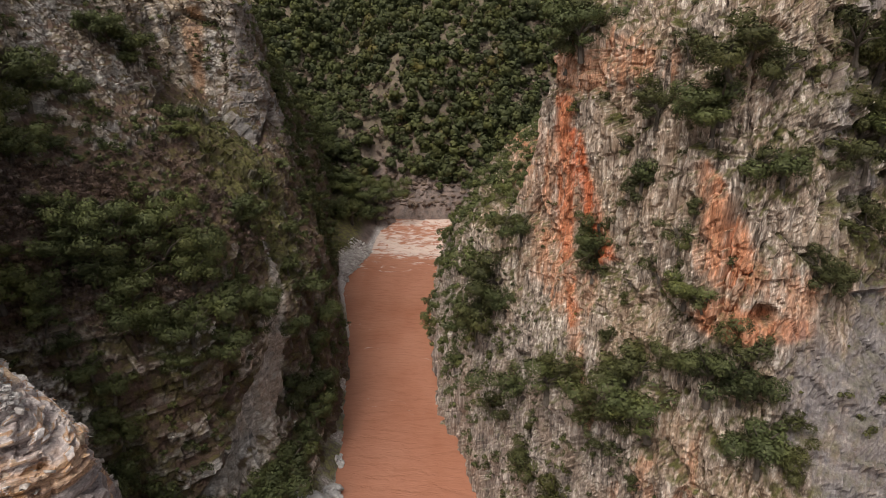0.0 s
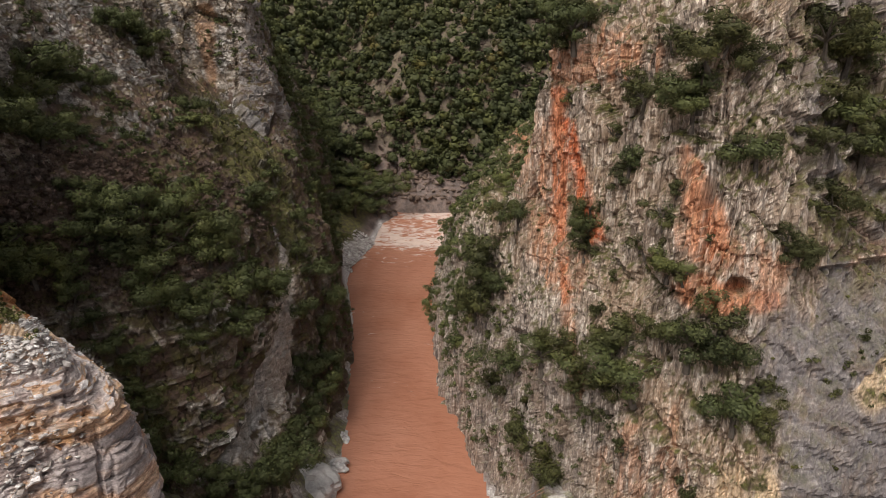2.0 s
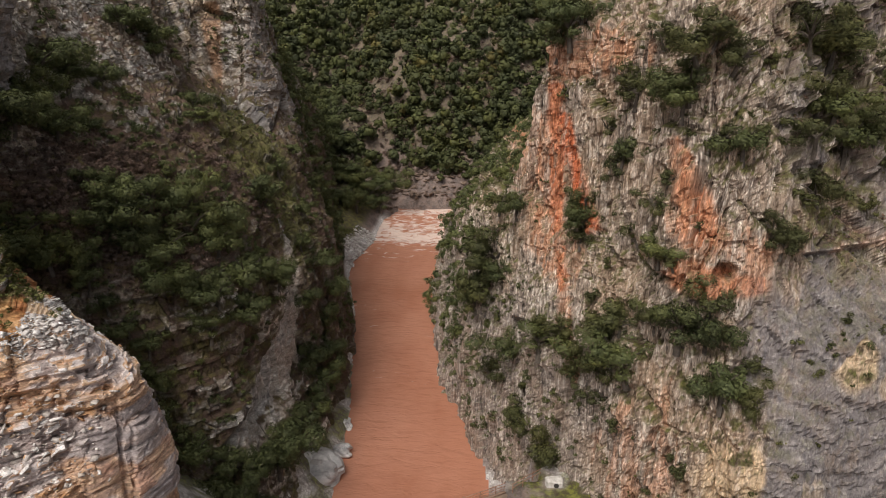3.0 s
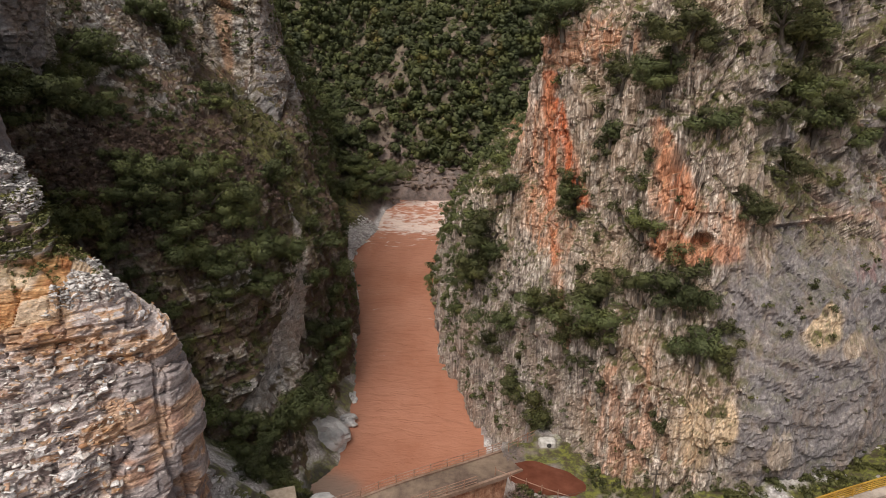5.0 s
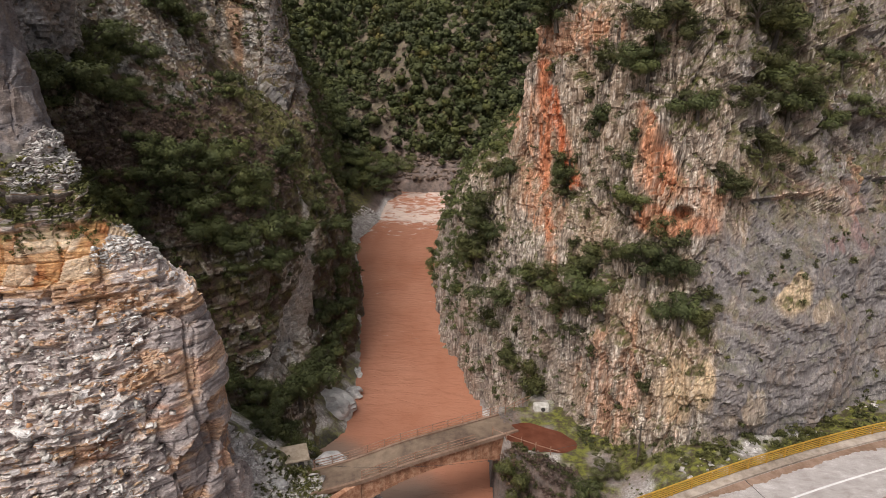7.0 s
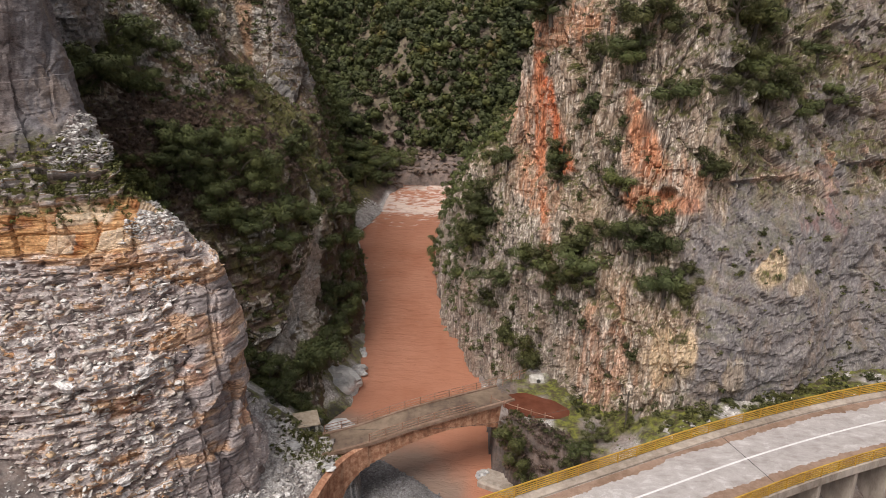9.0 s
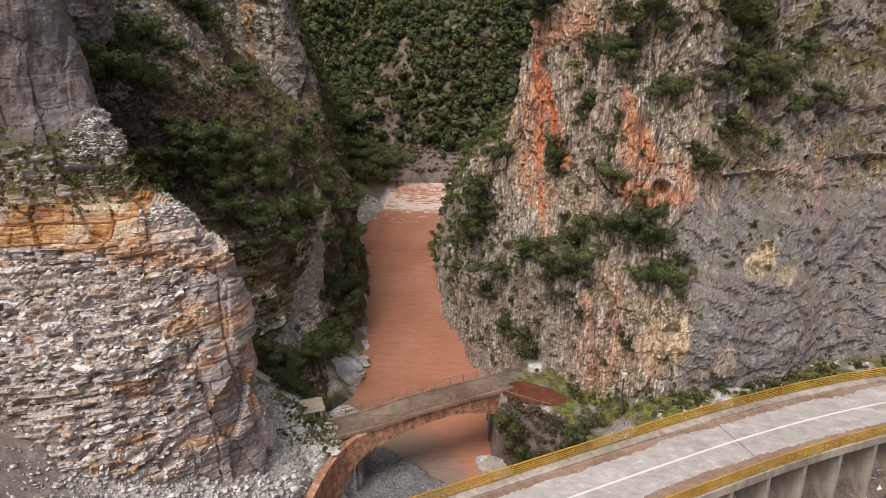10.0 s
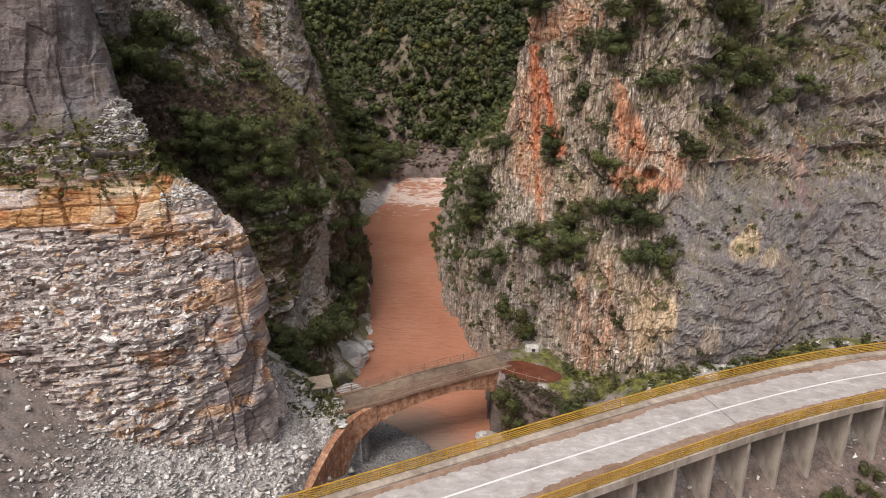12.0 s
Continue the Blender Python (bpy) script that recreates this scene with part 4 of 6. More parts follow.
def ring_of_arch(bm, half, rise, thick, depth, steps=24):
    """A segmental arch ring along x, depth wide in y, springing at z 0."""
    rows = []
    for k in range(steps + 1):
        t = math.pi * k / steps
        for y in (-depth / 2, depth / 2):
            rows.append([bm.verts.new((-math.cos(t) * (half + e), y, math.sin(t) * (rise + e))) for e in (0, thick)])
    for k in range(steps):
        a, b, c, d = rows[2 * k], rows[2 * k + 1], rows[2 * k + 2], rows[2 * k + 3]
        for q in ((a[0], a[1], c[1], c[0]), (b[1], b[0], d[0], d[1]), (a[1], b[1], d[1], c[1]), (b[0], a[0], c[0], d[0])):
            bm.faces.new(q)


def guard_rail(offset, foot, label):
    ob = thing("guard_rail", (0, 0, 0), label, "guard rail", "yellow guard rails of the road")
    for h, r in ((1.08, 0.06), (0.82, 0.04), (0.6, 0.04), (0.38, 0.04), (0.16, 0.04)):
        bm = bmesh.new()
        z = foot + h
        strip(bm, beside(offset + r, z + r), beside(offset - r, z + r), 2 * r)
        part("rail_bar", bm, M_RAIL, ob)
    post = bmesh.new()
    box(post, (-0.05, -0.06, 0), (0.05, 0.06, 1.12), bevel=0.01)
    proto = part("rail_post", post, M_RAIL, ob)
    s, at = ROAD_S, ROAD_AT
    count = int((s[-1] - 6) / 2.25)
    for k in range(count):
        (x, y), a = at(3 + 2.25 * k)
        o = proto if k == 0 else proto.copy()
        if k:
            scene.collection.objects.link(o)
        o.location = (x - math.sin(a) * offset, y + math.cos(a) * offset, foot)
        o.rotation_euler = (0, 0, a)


M_DARK = plain("dark_filler_and_hole_shade", (0.02, 0.02, 0.02), (0.07, 0.065, 0.06), 3)
ROAD_S, ROAD_AT = road()
guard_rail(4.45, ROAD_Z + 0.22, "yellow steel guard rail on the kerb below the rock face")
guard_rail(-4.75, ROAD_Z + 0.12, "yellow steel guard rail above the fin piers")


# ---------------------------------------------------------------- the old bridge
OLD = spline([(-15.5, 38.6, 8.4), (-10, 40.5, 9.0), (-4, 43.2, 9.9), (2, 46.5, 10.0), (7.3, 50, 9.7)], 40)
OLD_D = np.gradient(OLD[:, :2], axis=0)
OLD_D /= np.linalg.norm(OLD_D, axis=1)[:, None]
OLD_N = np.stack([-OLD_D[:, 1], OLD_D[:, 0]], 1)
M_GALV = plain("rusty_rail_paint", (0.2, 0.09, 0.05), (0.42, 0.27, 0.2), 6, 0.7, 0, 0.2)


def old_line(offset, dz):
    p = OLD[:, :2] + OLD_N * offset
    return [(x, y, z + dz) for (x, y), z in zip(p, OLD[:, 2])]


def old_bridge():
    ob = thing("arch_bridge", (0, 0, 0), "old mud-stained masonry arch bridge with a worn deck", "bridge")
    bm = bmesh.new()
    strip(bm, old_line(1.75, 0), old_line(-1.75, 0), 0.35)
    part("deck", bm, M_DECK, ob, "mud-covered worn deck")
    for side in (-1, 1):
        bm = bmesh.new()
        strip(bm, old_line(side * 1.98 + 0.16, 0.14), old_line(side * 1.98 - 0.16, 0.14), 0.45)
        part("edge_beam", bm, M_MUD, ob, "mud-stained concrete edge beam")
    # spandrel body with the arch cut through
    cx, cy, ang = -1.0, 45.0, radians(29.5)
    ux, uy = math.cos(ang), math.sin(ang)
    bm = bmesh.new()
    half, rise, spring = 11.7, 9.7, -1.5
    us = np.linspace(-15.5, 15.0, 110)
    tops, lows = [], []
    for u in us:
        x, y = cx + ux * u, cy + uy * u
        k = np.argmin((OLD[:, 0] - x) ** 2 + (OLD[:, 1] - y) ** 2)
        tops.append(OLD[k, 2] - 0.32)
        t = (u - 0.2) / (half if u > 0.2 else 1.28 * half)
        lows.append(spring + rise * math.sqrt(max(0, 1 - t * t)) if abs(t) < 1 else -2.0)
    grid = []
    for u, zt, zl in zip(us, tops, lows):
        x, y = cx + ux * u, cy + uy * u
        k = np.argmin((OLD[:, 0] - x) ** 2 + (OLD[:, 1] - y) ** 2)
        nx, ny = OLD_N[k]
        px, py = OLD[k, 0], OLD[k, 1]
        grid.append([bm.verts.new((px + nx * w, py + ny * w, z)) for w, z in ((-1.85, zt), (-1.85, zl), (1.85, zl), (1.85, zt))])
    for a, b in zip(grid, grid[1:]):
        for i, j in ((0, 1), (1, 2), (2, 3), (3, 0)):
            bm.faces.new((a[i], a[j], b[j], b[i]))
    bm.faces.new(grid[0])
    bm.faces.new(grid[-1][::-1])
    bmesh.ops.recalc_face_normals(bm, faces=bm.faces)
    part("arch_barrel", bm, M_MASONRY, ob, "mud-stained masonry arch and spandrel")
    # wing wall on the gravel side
    wing = spline([(-9.6, 38.6, 8.9), (-12, 36.6, 8.2), (-13.6, 33.5, 7.2), (-14.6, 29.5, 6.3), (-15.2, 26, 5.6)], 20)
    bm = bmesh.new()
    rows = []
    for p, low in zip(wing, np.interp(np.linspace(0, 1, 20), [0, 0.2, 0.42, 0.6, 1], [6.4, 4.4, 0.2, -3, -5])):
        x, y, z = (float(c) for c in p)
        rows.append([bm.verts.new(q) for q in ((x, y, z), (x + 0.9, y + 0.3, z - 0.1), (x + 0.9, y + 0.3, float(low)), (x, y, float(low) + 0.3))])
    for a, b in zip(rows, rows[1:]):
        for k in range(4):
            bm.faces.new((a[k], b[k], b[(k + 1) % 4], a[(k + 1) % 4]))
    bm.faces.new(rows[0])
    bm.faces.new(rows[-1][::-1])
    bmesh.ops.recalc_face_normals(bm, faces=bm.faces)
    part("wing_wall", bm, M_MASONRY, ob, "curved mud-stained wing wall")
    bm = bmesh.new()
    box(bm, (-1.5, -3.2, -1.5), (1.7, 2.4, 0.85), ang + 0.6, (6.6, 44.0, 0), bevel=0.25)
    part("footing", bm, M_CONCRETE, ob, "pale concrete pier footing at the water")
    return ob


old_bridge()


def hand_rail(points, label, post_every=2.0, bars=(1.0, 0.62, 0.3), group="rusty hand rails of the old bridge"):
    ob = thing("hand_rail", points[0], label, "hand rail", group)
    base = Vector(points[0])
    p = np.array(points)
    s = np.concatenate([[0], np.cumsum(np.linalg.norm(np.diff(p, axis=0), axis=1))])
    for h in bars:
        rel = [tuple(Vector(q) - base + Vector((0, 0, h + random.uniform(-0.03, 0.03)))) for q in points]
        for a, b in zip(rel, rel[1:]):
            bm = bmesh.new()
            tube(bm, a, b, 0.045, sides=5)
            part("rail_bar", bm, M_GALV, ob)
    for k in range(int(s[-1] / post_every) + 1):
        q = [np.interp(k * post_every, s, p[:, i]) for i in range(3)]
        bm = bmesh.new()
        tube(bm, (0, 0, -0.1), (random.uniform(-0.05, 0.05), random.uniform(-0.05, 0.05), 1.08), 0.06, sides=5)
        o = part("rail_post", bm, M_GALV, ob)
        o.location = Vector(q) - base


hand_rail(old_line(1.98, 0.14)[3::4], "rusty three-bar steel hand rail over the river")
hand_rail(old_line(-1.98, 0.14)[10:33:4], "bent rusty steel hand rail above the arch")
hand_rail([(5.4, 47.0, 9.9), (8.2, 45.6, 9.7), (10.8, 44.2, 9.7), (12.8, 43.2, 9.8)], "broken low fence beside the puddle", 1.8, (0.75,), "")
hand_rail([(7.0, 51.6, 9.8), (8.6, 53.0, 9.9), (10.2, 54.2, 10.0)], "rusty hand rail leading to the spring house", 1.5, (0.95, 0.5), "")


def hut():
    ob = thing("stone_hut", (-16.6, 41.6, 8.3), "small plastered stone hut with a pale flat roof", "hut")
    ob.rotation_euler = (0, 0, radians(22))
    bm = bmesh.new()
    box(bm, (-1.35, -1.1, -1.2), (1.35, 1.1, 1.75), bevel=0.06)
    part("wall", bm, M_PLASTER, ob, "grey plaster wall, half crumbled")
    bm = bmesh.new()
    box(bm, (-1.6, -1.35, 1.752), (1.6, 1.35, 2.0), bevel=0.07)
    for v in bm.verts:
        v.co.z += 0.12 * v.co.y + random.uniform(-0.04, 0.04)
    part("roof", bm, M_ROOF, ob, "pale slab roof with lichen")
    # Near-black panel on the wall, painted as the shade inside the doorway.
    bm = bmesh.new()
    box(bm, (0.3, -1.16, -0.1), (0.95, -1.09, 1.5), bevel=0.01)
    part("door", bm, M_DARK, ob, "dark panel painted as the shade in the doorway")


M_PLASTER = plain("crumbling_plaster", (0.22, 0.2, 0.17), (0.5, 0.48, 0.44), 1.5, 0.9, 0, 0.6)
M_ROOF = plain("pale_roof_slab", (0.33, 0.26, 0.19), (0.56, 0.47, 0.37), 2.0, 0.9, 0, 0.5)
hut()


def spring_house():
    ob = thing("spring_house", (11.6, 53.2, 9.5), "small white masonry spring house with a round hole", "spring house")
    bm = bmesh.new()
    box(bm, (-0.95, -0.6, -0.6), (0.95, 0.6, 1.0), bevel=0.2)
    for v in bm.verts:
        v.co += Vector((random.uniform(-0.08, 0.08) for _ in range(3)))
    part("wall", bm, M_WHITE, ob)
    # No hole is cut: a dark disc stands for its inner shade.
    bm = bmesh.new()
    tube(bm, (0.15, -0.66, 0.5), (0.15, -0.56, 0.5), 0.27, sides=12)
    part("opening", bm, M_DARK, ob, "dark disc painted as the shade in the round hole")


M_WHITE = plain("flaking_whitewash", (0.42, 0.4, 0.36), (0.75, 0.73, 0.7), 2.5, 0.9, 0, 0.5)
spring_house()


def utility_pole():
    ob = thing("utility_pole", (20.6, 41.0, 10.0), "weathered wooden utility pole beside the road", "utility pole")
    bm = bmesh.new()
    tube(bm, (0, 0, -1.0), (0.05, 0, 5.6), 0.13, 0.09, 8)
    part("pole", bm, M_BARK, ob)
    bm = bmesh.new()
    box(bm, (-0.5, -0.05, 5.1), (0.5, 0.05, 5.22), bevel=0.01)
    part("cross_arm", bm, M_BARK, ob)
    for a, b, sag in (((20.6, 41, 15.4), (52, 46, 19), 0.8), ((20.6, 41, 15.4), (-15.5, 37, 12.4), 2.2)):
        bm = bmesh.new()
        q = [Vector(a).lerp(Vector(b), t / 16) - Vector((0, 0, sag * 4 * (t / 16) * (1 - t / 16))) - Vector((20.6, 41, 10)) for t in range(17)]
        for u, v in zip(q, q[1:]):
            tube(bm, u, v, 0.018, sides=4)
        part("wire", bm, M_DARK, ob, "thin sagging black wire")


utility_pole()


def puddle():
    bm = bmesh.new()
    ring = []
    for k in range(48):
        a = 2 * math.pi * k / 48
        r = 1.08 + 0.08 * math.sin(3 * a + 1) + 0.05 * math.sin(7 * a)
        u, v = 4.0 * r * math.cos(a), 2.4 * r * math.sin(a)
        ring.append(bm.verts.new((10.8 + 0.93 * u + 0.37 * v, 47.0 - 0.37 * u + 0.93 * v, 9.63)))
    bm.faces.new(ring)
    m, n, l, b = nodes_of("red_mud_puddle")
    l.new(ramp(n, l, noise_tex(n, l, 0.6, 5, 0.6), [(0.3, (0.1, 0.03, 0.017)), (0.7, (0.18, 0.065, 0.04))]), b.inputs["Base Color"])
    b.inputs["Roughness"].default_value = 0.18
    ob = part("puddle", bm, m)
    tagged(ob, "dark red muddy puddle on the grassy terrace", "puddle")


puddle()


def boulder_mesh(seed, material, squash=0.7):
    bm = bmesh.new()
    bmesh.ops.create_icosphere(bm, subdivisions=4, radius=1.0)
    co = np.array([v.co[:] for v in bm.verts])
    val, edge = cells(co * 1.1 + seed * 7.1, seed)
    d = 1 + 0.36 * val + 0.16 * fbm(co * 1.5 + seed, 4, seed) - 0.06 * smooth(0.12, 0, edge)
    for v, k in zip(bm.verts, d):
        v.co *= float(k)
        v.co.z *= squash
    mesh = bpy.data.meshes.new("boulder")
    bm.to_mesh(mesh)
    bm.free()
    mesh.materials.append(material)
    return mesh


M_BOULDER = plain("pale_river_rock", (0.3, 0.3, 0.3), (0.68, 0.67, 0.66), 1.2, 0.85, 0, 0.7, (1, 1, 2.5))
BOULDERS = [boulder_mesh(201 + k, M_BOULDER) for k in range(4)]


def boulder(k, at, size, turn, label):
    ob = new("boulder", BOULDERS[k])
    ob.location, ob.scale, ob.rotation_euler = at, size, (0, 0.1, turn)
    tagged(ob, label, "boulder", "pale boulders by the river")


boulder(0, (-17.9, 66.0, 0.9), (3.1, 3.4, 3.2), 0.4, "large pale grey boulder at the water's edge")
boulder(1, (-15.6, 71.0, 0.6), (1.0, 1.4, 1.3), 1.0, "pale grey boulder at the water's edge")
boulder(2, (-19.0, 61.8, 0.8), (2.2, 1.9, 1.9), 2.0, "pale grey boulder beside the inlet")
boulder(3, (-16.3, 78.0, 0.4), (0.8, 1.2, 0.9), 0.3, "low pale boulder in the current")
boulder(1, (4.6, 45.2, 0.6), (0.7, 0.9, 0.8), 0.9, "broken rock on the pier footing")
boulder(2, (-13.2, 44.6, 7.4), (1.6, 1.1, 0.9), 0.5, "pale rubble heap beside the bridge")
boulder(3, (-12.6, 35.6, 8.2), (0.9, 0.6, 0.5), 0.2, "pale slab on the gravel slope")
boulder(0, (-17.4, 37.2, 9.6), (1.2, 0.8, 0.45), 0.1, "flat grey slab on the gravel slope")
boulder(0, (-9.6, 31.0, 0.6), (1.5, 1.3, 1.2), 1.4, "dark wet boulder under the wing wall")
M_BAR = plain("wet_grey_gravel", (0.1, 0.1, 0.1), (0.34, 0.33, 0.33), 1.5, 0.6, 0, 0.3)
M_GRASS = leaf_material("olive_grass", (0.07, 0.075, 0.022), (0.15, 0.15, 0.045))
# ---------------------------------------------------------------- plants
BALL = [(0, 0, 1)] + [(math.cos(a) * c, math.sin(a) * c, h) for h, c, o in ((0.6, 0.8, 0), (0.0, 1.0, 0.39), (-0.6, 0.8, 0)) for a in (o + k * math.pi / 4 for k in range(8))] + [(0, 0, -1)]
BALL_FACES = [(0, 1 + k, 1 + (k + 1) % 8, 0) for k in range(8)] + [(1 + r * 8 + k, 9 + r * 8 + k, 9 + r * 8 + (k + 1) % 8, 1 + r * 8 + (k + 1) % 8) for r in (0, 1) for k in range(8)] + [(17 + k, 25, 17 + (k + 1) % 8, 17 + k) for k in range(8)]
BALL, BALL_QUADS = np.array(BALL), np.array([f for f in BALL_FACES if len(set(f)) == 4])


def leaf_cloud(rng, count, size, lobes, spread, squash=0.8):
    """Verts, faces and soft normals of a crown: small leaf sprays round uneven lobes, with a dense ragged heart in each."""
    centre = rng.normal(0, 1, (lobes, 3)) * spread * (0.5, 0.5, 0.32)
    radius = rng.uniform(0.3, 0.55, lobes) * spread
    which = rng.choice(lobes, count, p=radius ** 2 / (radius ** 2).sum())
    d = rng.normal(0, 1, (count, 3)) + (0, 0, 0.25)
    d /= np.linalg.norm(d, axis=1)[:, None]
    r = radius[which] * rng.uniform(0.72, 1.12, count)
    p = centre[which] + d * r[:, None] * (1, 1, squash)
    out = d * 1.3 + rng.normal(0, 0.5, (count, 3)) + (0, 0, 0.35)
    out /= np.linalg.norm(out, axis=1)[:, None]
    side = np.cross(out, rng.normal(0, 1, (count, 3)))
    side /= np.linalg.norm(side, axis=1)[:, None] + 1e-9
    other = np.cross(out, side)
    s = size * rng.uniform(0.55, 1.35, count)[:, None]
    v = np.stack([p - side * s, p - other * s * 0.6 + out * s * 0.25, p + side * s, p + other * s * 0.7 + out * s * 0.15], 1).reshape(-1, 3)
    q = np.arange(count * 4).reshape(-1, 4)
    hearts, faces, soft = [v], [q], [np.repeat(0.6 * d + 0.55 * out, 4, axis=0)]
    base = len(v)
    for c, k in zip(centre, radius):
        hearts.append(c + BALL * (1, 1, squash) * k * rng.uniform(0.62, 0.95, (len(BALL), 1)))
        faces.append(BALL_QUADS + base)
        soft.append(BALL)
        base += len(BALL)
    soft = np.vstack(soft)
    return np.vstack(hearts), np.vstack(faces), soft / np.linalg.norm(soft, axis=1)[:, None]


def mesh_of(name, verts, quads, material, soft=None):
    mesh = bpy.data.meshes.new(name)
    mesh.vertices.add(len(verts))
    mesh.vertices.foreach_set("co", np.ascontiguousarray(verts.reshape(-1), dtype=np.float32))
    mesh.loops.add(quads.size)
    mesh.loops.foreach_set("vertex_index", quads.reshape(-1).astype(np.int32))
    mesh.polygons.add(len(quads))
    mesh.polygons.foreach_set("loop_start", (np.arange(len(quads)) * 4).astype(np.int32))
    mesh.update(calc_edges=True)
    if soft is not None:
        mesh.polygons.foreach_set("use_smooth", np.ones(len(quads), bool))
        mesh.normals_split_custom_set_from_vertices(soft)
    mesh.materials.append(material)
    return mesh


def tree_model(seed, material, name, label, category, leaves=900, leaf=0.13, lobes=9, bare=False):
    """One tree with a crown about 1 m in radius, standing on its Empty's origin; copies scale it."""
    rng = np.random.default_rng(seed)
    random.seed(seed)
    ob = thing(name, (0, 0, -500 - seed), label, category)
    bm = bmesh.new()
    lean = Vector((random.uniform(-0.2, 0.2), random.uniform(-0.2, 0.2), 0))
    fork = Vector((0, 0, 0.5)) + lean
    tube(bm, (0, 0, -0.35), fork, 0.1, 0.06, 6)
    for k in range(7 if not bare else 14):
        a = random.uniform(0, 6.28)
        tip = fork + Vector((math.cos(a) * random.uniform(0.35, 0.8), math.sin(a) * random.uniform(0.35, 0.8), random.uniform(0.15, 0.8)))
        mid = fork.lerp(tip, 0.5) + Vector((0, 0, 0.08))
        tube(bm, fork, mid, 0.05, 0.03, 5)
        tube(bm, mid, tip, 0.03, 0.01, 5)
    part("trunk", bm, M_BARK, ob)
    v, q, soft = leaf_cloud(rng, leaves, leaf, lobes, 0.82)
    v[:, 2] += 0.85
    v[:, :2] += np.array(lean[:2])
    crown = new("crown", mesh_of("crown", v, q, material, soft))
    crown.parent = ob
    return ob


def surface_points():
    rows = [EAST_G[::2, ::2].reshape(-1, 3), WEST_G[::2, ::2].reshape(-1, 3)]
    co = np.zeros(len(GROUND.data.vertices) * 3, np.float32)
    GROUND.data.vertices.foreach_get("co", co)
    co = co.reshape(-1, 3)
    rows.append(co[(np.abs(co[:, 0]) < 70) & (co[:, 1] > -20) & (co[:, 1] < 230)])
    return np.vstack(rows)


SURFACE = surface_points()


def plant(models, spots, group):
    """Copies of the models rooted on the nearest rock or soil; spots are x, y, z and the crown's radius."""
    for k, (x, y, z, r) in enumerate(spots):
        root = SURFACE[np.argmin(((SURFACE - (x, y, z)) ** 2).sum(1))]
        m = models[(k * 7 + int(abs(x) * 10)) % len(models)]
        r *= 1.1 if x < 0 else 1.0 if x > 28 and z > 40 else 1.25
        size = Matrix.Diagonal((r * random.uniform(0.9, 1.15), r * random.uniform(0.9, 1.15), r * random.uniform(0.8, 1.05), 1))
        o = copy_thing(m, pose(*root, random.uniform(-8, 8), random.uniform(-8, 8), random.uniform(0, 360)))
        o.scale = size.to_scale()
        o["group"] = group


OAKS = [tree_model(11 + k, M_LEAF_DARK, "oak_tree", "dark evergreen oak with a dense rounded crown", "tree", 2600, 0.056, 10 + k) for k in range(3)]
SHRUBS = [tree_model(21 + k, M_LEAF, "evergreen_shrub", "olive-green evergreen shrub rooted in the rock", "shrub", 2000, 0.058, 8 + k) for k in range(3)]
THIN = [tree_model(31 + k, M_LEAF, "thin_tree", "open-crowned olive-green tree with bare branches", "tree", 700, 0.065, 9, True) for k in range(2)]

# planted trees
plant(OAKS + SHRUBS, [
    (22.7, 46.0, 32.3, 2.4), (21.0, 46.6, 30.1, 2.5), (23.2, 46.0, 29.9, 2.1), (19.2, 49.0, 30.4, 1.8), (15.7, 51.7, 26.7, 2.5), (17.1, 48.8, 25.2, 2.6),
    (15.3, 51.9, 22.5, 2.3), (24.0, 43.1, 25.8, 2.1), (7.8, 69.0, 16.9, 2.8), (10.1, 58.8, 22.3, 2.7), (11.9, 57.7, 24.7, 1.7), (3.6, 77.3, 21.7, 3.2),
    (4.6, 77.7, 25.0, 3.3), (2.8, 78.8, 18.7, 2.6), (6.0, 74.1, 25.0, 2.0), (7.6, 70.9, 34.9, 1.9), (5.9, 76.6, 33.8, 1.7), (14.1, 61.5, 36.1, 2.0),
    (19.2, 49.2, 37.0, 1.7), (16.7, 56.3, 44.1, 1.8), (20.8, 50.7, 50.9, 2.1), (21.2, 50.4, 53.5, 2.4), (20.0, 50.3, 49.3, 1.8), (24.8, 48.3, 46.2, 1.8),
], "trees on the orange-streaked cliff")
plant(OAKS + SHRUBS, [
    (32.2, 49.9, 42.2, 2.2), (34.8, 54.3, 48.1, 3.2), (36.5, 55.2, 45.1, 3.1), (31.2, 49.7, 46.6, 2.5), (38.5, 54.8, 46.0, 2.4), (34.8, 57.0, 53.0, 3.5),
    (32.2, 55.5, 54.5, 2.7), (37.8, 58.9, 54.1, 2.1), (33.7, 55.5, 49.5, 2.4), (43.7, 59.8, 50.2, 1.9), (45.3, 58.6, 45.3, 2.3), (41.6, 55.7, 44.3, 2.2),
    (12.2, 64.6, 55.5, 2.8), (11.0, 67.4, 53.8, 2.2), (13.5, 64.7, 56.4, 2.1), (5.5, 70.9, 12.1, 2.0), (7.9, 57.3, 9.7, 2.2), (7.6, 62.8, 9.7, 2.0),
], "trees on the orange-streaked cliff")
